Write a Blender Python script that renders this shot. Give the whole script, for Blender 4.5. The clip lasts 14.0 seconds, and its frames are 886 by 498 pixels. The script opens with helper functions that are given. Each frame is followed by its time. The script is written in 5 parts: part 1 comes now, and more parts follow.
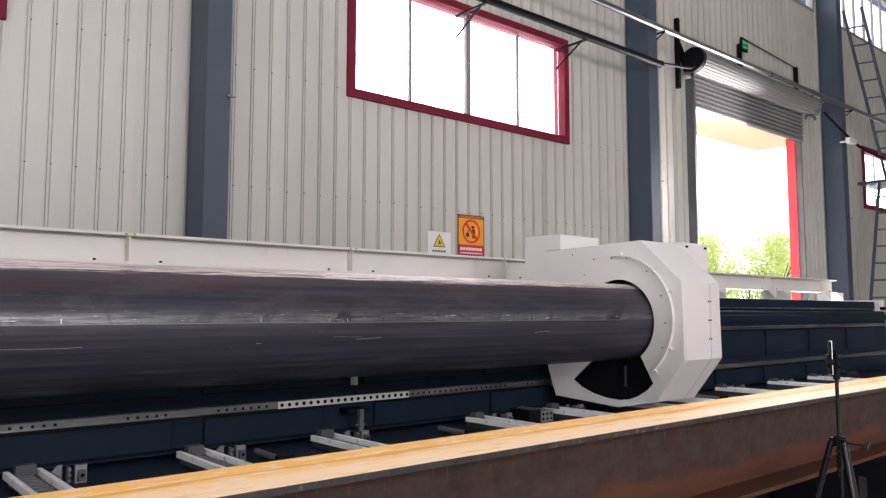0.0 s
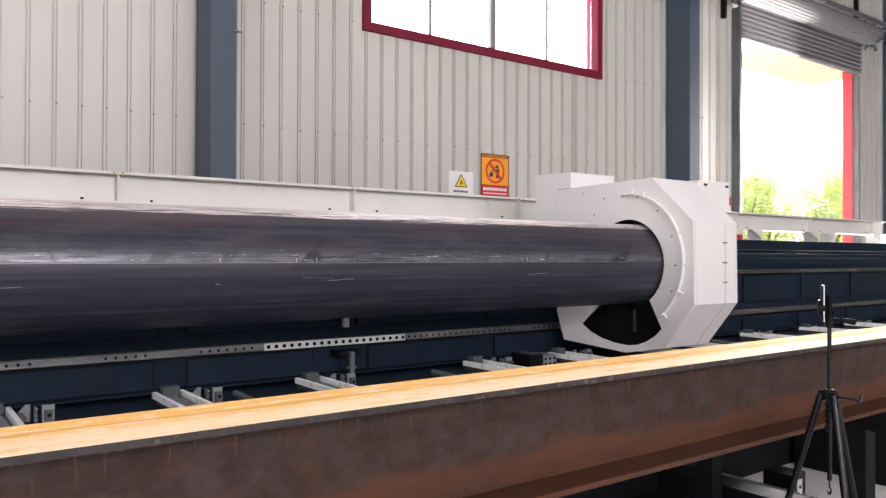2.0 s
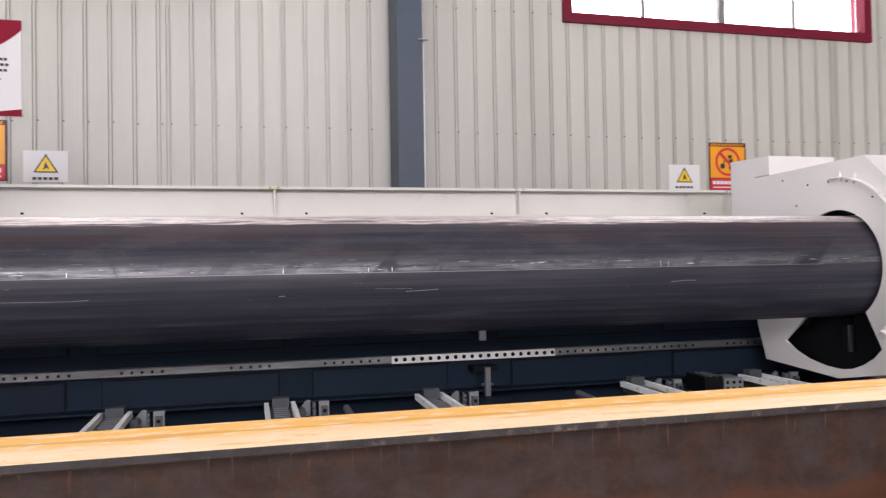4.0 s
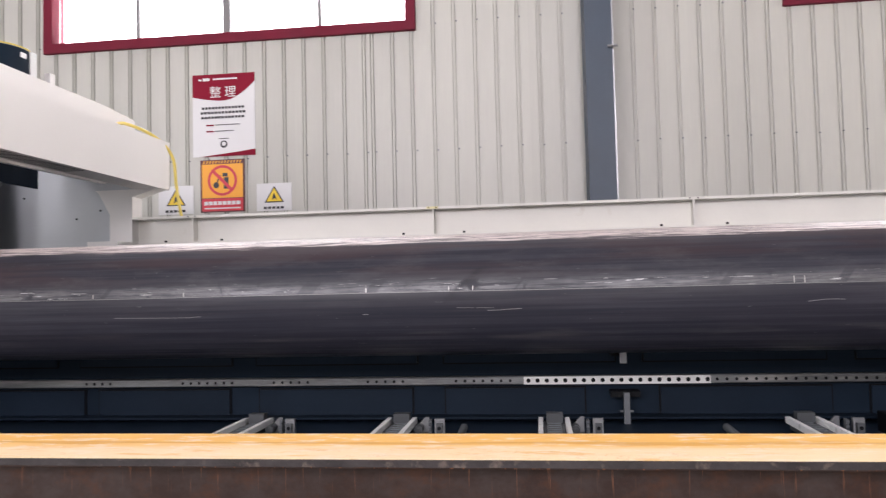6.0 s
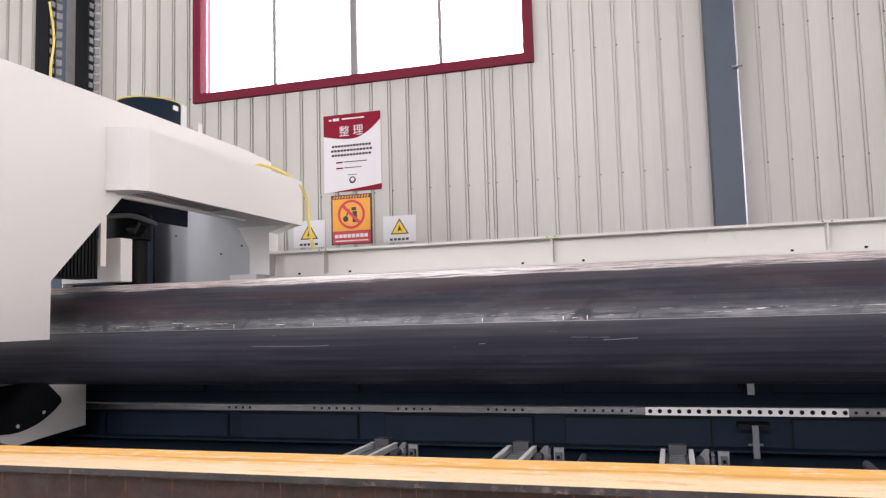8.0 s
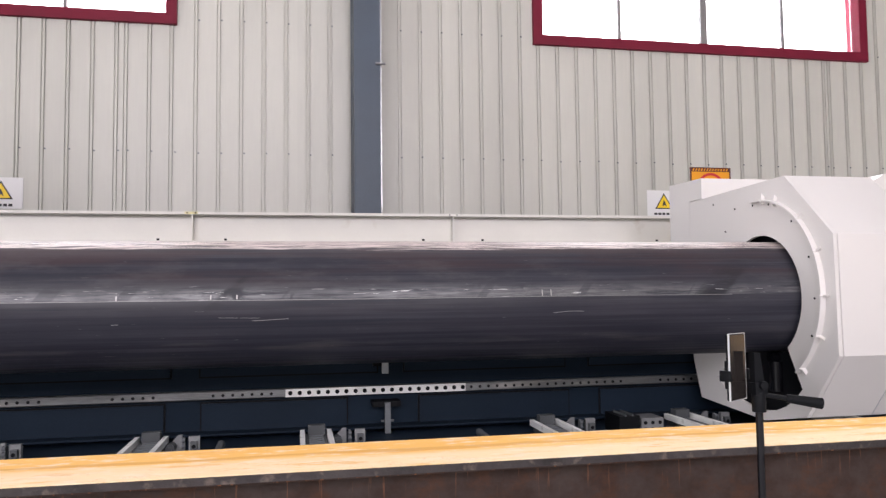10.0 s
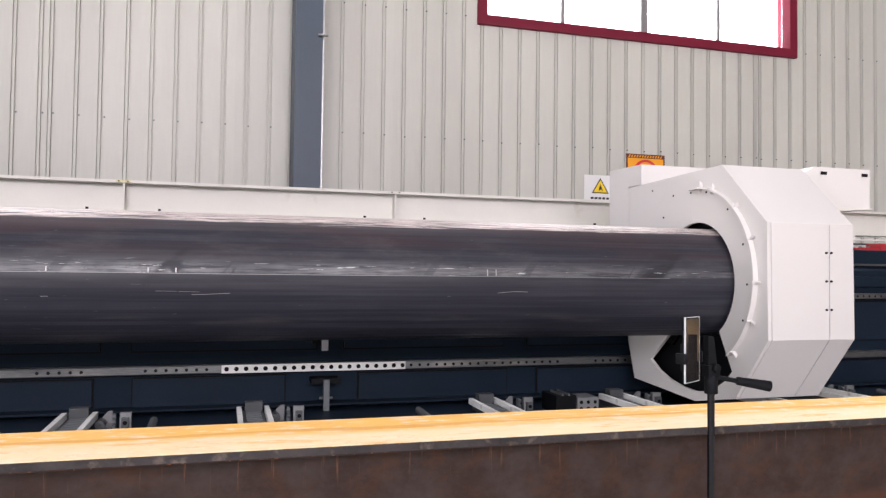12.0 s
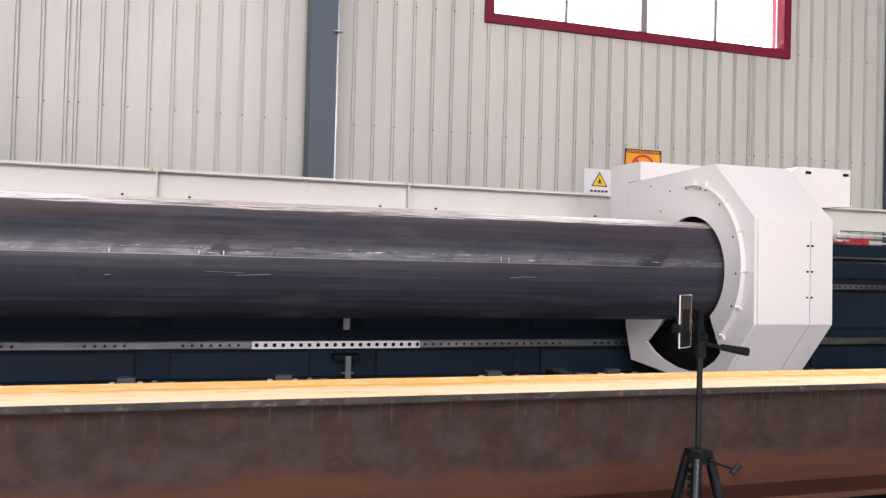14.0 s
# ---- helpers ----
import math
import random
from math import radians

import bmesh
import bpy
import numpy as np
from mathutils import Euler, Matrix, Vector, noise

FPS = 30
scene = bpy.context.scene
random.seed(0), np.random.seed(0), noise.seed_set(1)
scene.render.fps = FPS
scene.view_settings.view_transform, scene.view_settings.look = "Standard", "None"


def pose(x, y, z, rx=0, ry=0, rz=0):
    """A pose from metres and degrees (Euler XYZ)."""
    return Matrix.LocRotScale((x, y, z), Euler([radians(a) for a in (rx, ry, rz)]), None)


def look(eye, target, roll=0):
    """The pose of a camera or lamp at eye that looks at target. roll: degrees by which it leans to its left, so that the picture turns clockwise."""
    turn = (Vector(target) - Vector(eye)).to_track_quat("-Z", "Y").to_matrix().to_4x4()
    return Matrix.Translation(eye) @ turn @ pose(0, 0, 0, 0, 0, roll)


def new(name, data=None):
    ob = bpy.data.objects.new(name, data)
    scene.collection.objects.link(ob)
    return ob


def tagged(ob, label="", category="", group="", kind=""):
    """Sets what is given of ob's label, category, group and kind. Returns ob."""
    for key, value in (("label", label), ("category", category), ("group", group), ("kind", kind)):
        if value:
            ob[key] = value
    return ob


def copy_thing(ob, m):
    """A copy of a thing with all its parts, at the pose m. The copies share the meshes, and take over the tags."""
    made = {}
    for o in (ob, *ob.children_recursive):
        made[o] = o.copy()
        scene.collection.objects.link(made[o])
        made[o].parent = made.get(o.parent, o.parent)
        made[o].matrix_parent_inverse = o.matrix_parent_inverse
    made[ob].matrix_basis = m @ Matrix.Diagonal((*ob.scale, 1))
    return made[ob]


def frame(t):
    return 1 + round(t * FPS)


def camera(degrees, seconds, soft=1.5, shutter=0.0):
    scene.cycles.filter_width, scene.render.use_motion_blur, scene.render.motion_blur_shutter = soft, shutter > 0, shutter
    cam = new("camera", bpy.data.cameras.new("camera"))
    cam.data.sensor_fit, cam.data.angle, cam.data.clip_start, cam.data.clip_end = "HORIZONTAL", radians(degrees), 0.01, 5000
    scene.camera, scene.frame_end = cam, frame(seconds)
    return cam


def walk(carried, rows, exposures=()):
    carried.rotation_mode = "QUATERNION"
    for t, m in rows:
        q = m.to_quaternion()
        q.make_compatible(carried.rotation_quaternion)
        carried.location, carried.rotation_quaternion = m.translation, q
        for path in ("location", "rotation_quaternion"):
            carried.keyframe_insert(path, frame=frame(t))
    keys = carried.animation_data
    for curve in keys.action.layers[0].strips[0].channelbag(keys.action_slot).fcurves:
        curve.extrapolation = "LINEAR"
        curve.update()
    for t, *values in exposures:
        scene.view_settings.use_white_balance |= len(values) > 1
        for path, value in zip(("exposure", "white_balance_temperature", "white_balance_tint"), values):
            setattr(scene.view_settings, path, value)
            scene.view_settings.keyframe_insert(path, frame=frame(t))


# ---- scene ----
cam = camera(60.8, 14.0, soft=1.25, shutter=0.4)
EXPOSURES = [(0.0, -0.1), (1.0, 0.03), (2.5, 0.22), (5.0, 0.16), (7.5, 0.20), (9.0, 0.16), (11.5, 0.28), (12.5, 0.28), (13.0, 0.22), (14.0, 0.30)]
PATH = [
    (0, (-3.096, 2.025, 1.67), (-1.805, 3.543, 1.84), -0.0),
    (0.5, (-3.086, 2.023, 1.672), (-1.79, 3.54, 1.812), 0.1),
    (1, (-3.067, 2.023, 1.675), (-1.763, 3.538, 1.742), 0.2),
    (1.5, (-2.891, 1.987, 1.665), (-1.621, 3.533, 1.699), 0.2),
    (2, (-2.653, 1.959, 1.661), (-1.465, 3.567, 1.679), 0.2),
    (2.5, (-2.443, 1.926, 1.668), (-1.385, 3.623, 1.689), 0.3),
    (5, (-1.015, 1.977, 1.654), (-0.927, 3.974, 1.716), -1.6),
    (5.5, (-0.808, 2.017, 1.653), (-0.901, 4.013, 1.734), -1.4),
    (6, (-0.664, 1.967, 1.654), (-0.912, 3.949, 1.749), -1.4),
    (6.5, (-0.611, 1.912, 1.66), (-1.01, 3.869, 1.774), -1.6),
    (7, (-0.59, 1.892, 1.659), (-1.109, 3.818, 1.8), -1.6),
    (7.5, (-0.584, 1.882, 1.665), (-1.172, 3.787, 1.826), -1.8),
    (8, (-0.588, 1.877, 1.663), (-1.161, 3.785, 1.839), -1.6),
    (8.5, (-0.562, 1.906, 1.654), (-0.875, 3.874, 1.83), -1.1),
    (9, (-0.613, 1.943, 1.642), (-0.577, 3.936, 1.803), -1.0),
    (11.5, (-0.754, 2.008, 1.646), (-0.25, 3.943, 1.703), 0.0),
    (12, (-0.767, 2.018, 1.643), (-0.209, 3.938, 1.704), 0.7),
    (12.5, (-0.786, 2.011, 1.645), (-0.17, 3.913, 1.711), 1.4),
    (13, (-0.798, 2.01, 1.647), (-0.171, 3.908, 1.712), 1.8),
    (13.5, (-0.866, 1.887, 1.636), (-0.256, 3.791, 1.692), 1.8),
    (14, (-0.982, 1.709, 1.626), (-0.409, 3.625, 1.658), 1.5),
]
walk(cam, [(t, look(eye, target, roll)) for t, eye, target, roll in PATH], EXPOSURES)

# ---- sky, sun and daylight ----
SUN_UP, SUN_TURN = radians(52), radians(200)
world = bpy.data.worlds.new("sky")
scene.world = world
world.use_nodes = True
sky = world.node_tree.nodes.new("ShaderNodeTexSky")
sky.sky_type, sky.sun_disc, sky.sun_elevation, sky.sun_rotation = "NISHITA", False, SUN_UP, SUN_TURN
sky.dust_density, sky.air_density = 7.0, 0.9
world.node_tree.links.new(sky.outputs[0], world.node_tree.nodes["Background"].inputs[0])
world.node_tree.nodes["Background"].inputs[1].default_value = 0.15

sun = new("sun", bpy.data.lights.new("sun", "SUN"))
sun.data.energy, sun.data.angle, sun.data.color = 5.0, radians(0.6), (1.0, 0.95, 0.88)
toward = Vector((math.sin(SUN_TURN) * math.cos(SUN_UP), math.cos(SUN_TURN) * math.cos(SUN_UP), math.sin(SUN_UP)))
sun.matrix_world = toward.to_track_quat("Z", "Y").to_matrix().to_4x4()


def sky_light(name, centre, size_x, size_y, aim, watts, colour=(1.0, 0.935, 1.03)):
    """An area lamp in an opening, standing in for the sky's light."""
    lamp = new(name, bpy.data.lights.new(name, "AREA"))
    lamp.data.shape, lamp.data.size, lamp.data.size_y = "RECTANGLE", size_x, size_y
    lamp.data.energy, lamp.data.color = watts, colour
    lamp.matrix_world = look(centre, Vector(centre) + Vector(aim))
    return lamp


WALL_Y = 9.525          # inner face of the panelled wall
HALL_X0, HALL_X1, HALL_Y0, ROOF_Z = -16.0, 34.0, -12.0, 11.0
WINDOWS = [(-13.5, -9.45, 4.29, 5.885), (-5.92, -1.855, 4.29, 5.885), (1.78, 5.786, 4.285, 5.885), (17.2, 21.2, 4.33, 5.88), (24.6, 28.6, 4.33, 5.88)]
UPPER = [(-13.4, -9.4, 8.4, 10.0), (-5.92, -1.855, 8.4, 10.0), (1.78, 5.786, 8.4, 10.0), (9.3, 14.75, 8.74, 10.3), (16.0, 21.6, 8.74, 10.3), (24.3, 29.0, 8.74, 10.3)]
DOOR = (9.25, 13.52, 0.0, 6.05)
# unseen roof strips, added and cut short to steer the light
ADDED_SKYLIGHTS = [(-8.5, -7.1, 11.0), (7.0, 8.4, 4.0)]
# openings behind the camera, unseen, assumed and placed to light the fronts
ASSUMED_REAR_WINDOWS = [(-9.5 + 7.5 * i, -4.0 + 7.5 * i, 4.6, 8.0) for i in range(2)]

for x0, x1, z0, z1 in WINDOWS[1:4]:
    sky_light("window_daylight", ((x0 + x1) / 2, WALL_Y + 0.32, (z0 + z1) / 2), x1 - x0, z1 - z0, (0, -1, 0), 150)
for x0, x1, z0, z1 in UPPER[3:5]:
    sky_light("window_daylight", ((x0 + x1) / 2, WALL_Y + 0.32, (z0 + z1) / 2), x1 - x0, z1 - z0, (0, -1, 0), 90)
for y0, y1, x1 in ADDED_SKYLIGHTS:
    sky_light("added_skylight_daylight", ((x1 - 14.0) / 2, (y0 + y1) / 2, ROOF_Z + 0.2), x1 + 14.0, y1 - y0, (0, 0, -1), (21.5 if y0 < 0 else 12.0) * (x1 + 14.0))
sky_light("assumed_rear_daylight", (-3.0, HALL_Y0 - 0.3, 6.3), 13.0, 3.3, (0, 1, 0), 2250)
# lamp in an unseen west gateway, added to brighten faces turned left
sky_light("added_west_daylight", (HALL_X0 - 0.3, -5.0, 2.9), 7.0, 5.4, (1, 0, 0), 1000, (0.95, 0.94, 1.0))
sky_light("door_daylight", (11.4, WALL_Y + 0.36, 2.6), 4.0, 4.9, (-1, -0.7, -0.2), 3000, (1.0, 0.94, 0.93))

# ---- materials ----


def mat(name, base, rough=0.5, metal=0.0, vary=0.08, scale=3.0, grain=60.0, bump=0.05, stretch=(1, 1, 1), second=None, second_at=0.6, second_scale=1.5, spec=0.5, island=0.0):
    """A painted or bare surface: broad stains, fine grain and relief; second is a further colour in patches: wear,
    stains or painted glints.
    """
    m = bpy.data.materials.new(name)
    m.use_nodes = True
    nodes, link = m.node_tree.nodes, m.node_tree.links.new
    bsdf = nodes["Principled BSDF"]
    coord = nodes.new("ShaderNodeTexCoord")
    mapping = nodes.new("ShaderNodeMapping")
    mapping.inputs["Scale"].default_value = stretch
    link(coord.outputs["Object"], mapping.inputs[0])

    def tex(s, detail):
        n = nodes.new("ShaderNodeTexNoise")
        n.inputs["Scale"].default_value, n.inputs["Detail"].default_value = s, detail
        link(mapping.outputs[0], n.inputs["Vector"])
        return n

    broad, fine = tex(scale, 4), tex(grain, 3)
    mix = nodes.new("ShaderNodeMix")
    mix.data_type = "RGBA"
    mix.inputs[6].default_value = (*[c * (1 - vary) for c in base], 1)
    mix.inputs[7].default_value = (*[min(1, c * (1 + vary)) for c in base], 1)
    add = nodes.new("ShaderNodeMath")
    add.operation = "ADD"
    half = nodes.new("ShaderNodeMath")
    half.operation, half.inputs[1].default_value = "MULTIPLY_ADD", 1.6
    half.inputs[2].default_value = -0.55
    link(broad.outputs[0], half.inputs[0])
    small = nodes.new("ShaderNodeMath")
    small.operation, small.inputs[1].default_value = "MULTIPLY", 0.5
    link(fine.outputs[0], small.inputs[0])
    link(half.outputs[0], add.inputs[0])
    link(small.outputs[0], add.inputs[1])
    if island:
        info = nodes.new("ShaderNodeObjectInfo")
        jump = nodes.new("ShaderNodeMath")
        jump.operation, jump.inputs[1].default_value = "MULTIPLY_ADD", island
        link(info.outputs["Random"], jump.inputs[0])
        link(add.outputs[0], jump.inputs[2])
        link(jump.outputs[0], mix.inputs[0])
    else:
        link(add.outputs[0], mix.inputs[0])
    out = mix.outputs[2]
    if second:
        patch = tex(second_scale, 6)
        ramp = nodes.new("ShaderNodeValToRGB")
        ramp.color_ramp.elements[0].position, ramp.color_ramp.elements[1].position = second_at - 0.08, second_at + 0.08
        link(patch.outputs[0], ramp.inputs[0])
        worn = nodes.new("ShaderNodeMix")
        worn.data_type = "RGBA"
        link(ramp.outputs[0], worn.inputs[0])
        link(out, worn.inputs[6])
        worn.inputs[7].default_value = (*second, 1)
        out = worn.outputs[2]
    link(out, bsdf.inputs["Base Color"])
    ro = nodes.new("ShaderNodeMath")
    ro.operation, ro.inputs[1].default_value, ro.inputs[2].default_value = "MULTIPLY_ADD", 0.25, rough - 0.12
    link(broad.outputs[0], ro.inputs[0])
    link(ro.outputs[0], bsdf.inputs["Roughness"])
    bsdf.inputs["Metallic"].default_value = metal
    bsdf.inputs["Specular IOR Level"].default_value = spec
    if bump:
        b = nodes.new("ShaderNodeBump")
        b.inputs["Strength"].default_value, b.inputs["Distance"].default_value = bump, 0.01
        link(fine.outputs[0], b.inputs["Height"])
        link(b.outputs[0], bsdf.inputs["Normal"])
    return m


def plain(name, base, rough=0.5, metal=0.0):
    return mat(name, base, rough, metal, vary=0.05, bump=0.0)


PANEL = mat("panel_paint", (0.512, 0.502, 0.456), 0.42, vary=0.10, scale=1.4, grain=45, bump=0.01, stretch=(1, 1, 0.07), island=0.35)
STEEL_BLUE = mat("column_paint", (0.048, 0.068, 0.098), 0.5, vary=0.15, bump=0.02)
RED_FRAME = mat("red_frame_paint", (0.16, 0.010, 0.028), 0.6, vary=0.12, spec=0.2)
GREY_FRAME = mat("grey_mullion", (0.22, 0.21, 0.21), 0.5)
WHITE = mat("machine_white_paint", (0.715, 0.69, 0.672), 0.42, vary=0.025, scale=1.2, grain=180, bump=0.02)
WHITE_RAIL = mat("rail_white_paint", (0.72, 0.70, 0.65), 0.5, vary=0.05, grain=90, bump=0.03, second=(0.55, 0.5, 0.42), second_at=0.74, second_scale=5)
DARK = mat("bed_dark_paint", (0.0105, 0.0185, 0.031), 0.52, vary=0.25, scale=2.0, grain=120, bump=0.03, spec=0.07)
DARK_PANEL = mat("bed_panel_paint", (0.0115, 0.0195, 0.0325), 0.48, vary=0.3, scale=1.5, grain=120, bump=0.03, spec=0.08)
BLACK = mat("black_plastic", (0.006, 0.0065, 0.008), 0.5, vary=0.2, bump=0.02, spec=0.09)
SATIN = mat("satin_black", (0.005, 0.005, 0.007), 0.24, metal=0.0, vary=0.2, bump=0.0, spec=0.25)
# second: pale patches painted in for glints on the rail
RAIL_STEEL = mat("ground_rail_steel", (0.18, 0.185, 0.19), 0.34, metal=0.85, vary=0.6, scale=2.5, grain=40, stretch=(0.5, 4, 4), bump=0.02, second=(0.5, 0.47, 0.45), second_at=0.64, second_scale=2.4)
BRIGHT_STEEL = mat("bright_cover_strip", (0.75, 0.75, 0.74), 0.4, metal=0.5, vary=0.08)
GALV = mat("galvanised_pipe", (0.30, 0.30, 0.31), 0.34, metal=0.9, vary=0.15, stretch=(0.3, 3, 3))
ALU = mat("aluminium_bar", (0.62, 0.63, 0.64), 0.45, metal=0.4, vary=0.15, grain=40)
GREY_STEEL = mat("grey_steel", (0.13, 0.14, 0.15), 0.45, metal=0.4, vary=0.2)
CABINET = mat("cabinet_grey_paint", (0.46, 0.48, 0.51), 0.45, vary=0.05, grain=90, bump=0.02)
BIN_BLUE = mat("bin_blue_plastic", (0.03, 0.09, 0.34), 0.45, vary=0.1)
STOP_GREY = mat("stop_grey_paint", (0.06, 0.065, 0.07), 0.5, vary=0.2)
LINK_GREY = mat("link_grey_plastic", (0.17, 0.175, 0.19), 0.5, vary=0.2)
CONCRETE = mat("pale_concrete", (0.48, 0.47, 0.45), 0.55, vary=0.12, scale=1.0, grain=50, second=(0.36, 0.34, 0.31), second_at=0.68)
ASPHALT = mat("yard_concrete", (0.6, 0.59, 0.56), 0.8, vary=0.15)
ROOF = mat("roof_sheet", (0.24, 0.24, 0.24), 0.5, vary=0.06)
SHUTTER = mat("shutter_steel", (0.19, 0.19, 0.195), 0.62, metal=0.1, vary=0.1, stretch=(0.3, 1, 1))
SOFFIT = mat("canopy_soffit", (0.85, 0.72, 0.50), 0.6, vary=0.05)
RED_JAMB = mat("red_jamb", (0.62, 0.05, 0.07), 0.45, vary=0.06)
YELLOW = mat("yellow_hose", (0.74, 0.58, 0.13), 0.45)
RED_PART = mat("red_paint", (0.45, 0.03, 0.04), 0.4)
POSTER_WHITE = mat("poster_white", (0.74, 0.73, 0.73), 0.5, vary=0.02, bump=0.0)
POSTER_RED = mat("poster_red", (0.24, 0.008, 0.028), 0.6, spec=0.15, vary=0.04, bump=0.0)
SIGN_ORANGE = mat("sign_orange", (0.85, 0.36, 0.02), 0.35, vary=0.04, bump=0.0)
SIGN_RED = mat("sign_red", (0.60, 0.03, 0.05), 0.35, vary=0.04, bump=0.0)
SIGN_DARK = mat("sign_dark", (0.10, 0.02, 0.02), 0.4, bump=0.0)
INK = plain("ink", (0.03, 0.025, 0.03), 0.5)
SIGN_YELLOW = mat("sign_yellow", (0.85, 0.58, 0.02), 0.35, vary=0.04, bump=0.0)
LEAF = mat("leaf", (0.48, 0.55, 0.24), 0.55, vary=0.22, scale=0.6, bump=0.0)
LEAF.node_tree.nodes["Principled BSDF"].inputs["Specular IOR Level"].default_value = 0.2
through_leaf = LEAF.node_tree.nodes.new("ShaderNodeBsdfTranslucent")
through_leaf.inputs[0].default_value = (0.80, 0.88, 0.45, 1)
leaf_mix = LEAF.node_tree.nodes.new("ShaderNodeMixShader")
leaf_mix.inputs[0].default_value = 0.5
LEAF.node_tree.links.new(LEAF.node_tree.nodes["Principled BSDF"].outputs[0], leaf_mix.inputs[1])
LEAF.node_tree.links.new(through_leaf.outputs[0], leaf_mix.inputs[2])
LEAF.node_tree.links.new(leaf_mix.outputs[0], LEAF.node_tree.nodes["Material Output"].inputs[0])
SLIDE_WHITE = mat("slide_rail_paint", (0.84, 0.84, 0.83), 0.4, vary=0.08, grain=70, second=(0.40, 0.39, 0.37), second_at=0.72, second_scale=14)
TAPE = mat("faded_tape", (0.72, 0.66, 0.36), 0.6, vary=0.1)
PLATE = mat("worn_plate", (0.21, 0.215, 0.22), 0.45, metal=0.4, vary=0.25, grain=80)
BARK = mat("bark", (0.12, 0.09, 0.06), 0.8)
GRASS = mat("grass_verge", (0.09, 0.15, 0.04), 0.8, vary=0.3)
EXIT_GREEN = mat("exit_green", (0.01, 0.07, 0.025), 0.4, bump=0.0)
GREEN_LAMP = bpy.data.materials.new("lit_green_sign")
GREEN_LAMP.use_nodes = True
GREEN_LAMP.node_tree.nodes["Principled BSDF"].inputs["Base Color"].default_value = (0.01, 0.10, 0.03, 1)
GREEN_LAMP.node_tree.nodes["Principled BSDF"].inputs["Emission Color"].default_value = (0.05, 0.9, 0.25, 1)
GREEN_LAMP.node_tree.nodes["Principled BSDF"].inputs["Emission Strength"].default_value = 0.5


def glass_mat():
    m = bpy.data.materials.new("window_glass")
    m.use_nodes = True
    b = m.node_tree.nodes["Principled BSDF"]
    b.inputs["Base Color"].default_value = (0.95, 0.97, 0.97, 1)
    b.inputs["Roughness"].default_value = 0.02
    b.inputs["Transmission Weight"].default_value = 1.0
    b.inputs["IOR"].default_value = 1.45
    return m


GLASS = glass_mat()


class Nodes:
    """Short ways to add shader nodes to a material."""

    def __init__(self, m):
        self.m, self.nodes, self.link = m, m.node_tree.nodes, m.node_tree.links.new
        self.bsdf = self.nodes["Principled BSDF"]
        self.coord = self.nodes.new("ShaderNodeTexCoord")
        self.split = self.nodes.new("ShaderNodeSeparateXYZ")
        self.link(self.coord.outputs["Object"], self.split.inputs[0])

    def noise(self, stretch, scale, detail=6, rough=0.55, turn=0.0):
        mapping = self.nodes.new("ShaderNodeMapping")
        mapping.inputs["Scale"].default_value = stretch
        mapping.inputs["Rotation"].default_value = (0, turn, 0)
        self.link(self.coord.outputs["Object"], mapping.inputs[0])
        n = self.nodes.new("ShaderNodeTexNoise")
        n.inputs["Scale"].default_value, n.inputs["Detail"].default_value, n.inputs["Roughness"].default_value = scale, detail, rough
        self.link(mapping.outputs[0], n.inputs["Vector"])
        return n.outputs[0]

    def band(self, value, a, b, low=0.0, high=1.0):
        n = self.nodes.new("ShaderNodeMapRange")
        n.interpolation_type = "SMOOTHSTEP"
        for k, v in enumerate((a, b, low, high)):
            n.inputs[k + 1].default_value = v
        self.link(value, n.inputs[0])
        return n.outputs[0]

    def math(self, kind, a, b):
        n = self.nodes.new("ShaderNodeMath")
        n.operation = kind
        for k, v in enumerate((a, b)):
            if isinstance(v, (int, float)):
                n.inputs[k].default_value = v
            else:
                self.link(v, n.inputs[k])
        return n.outputs[0]

    def blend(self, factor, a, b):
        n = self.nodes.new("ShaderNodeMix")
        n.data_type = "RGBA"
        self.link(factor, n.inputs[0])
        for k, v in ((6, a), (7, b)):
            if isinstance(v, tuple):
                n.inputs[k].default_value = (*v, 1)
            else:
                self.link(v, n.inputs[k])
        return n.outputs[2]


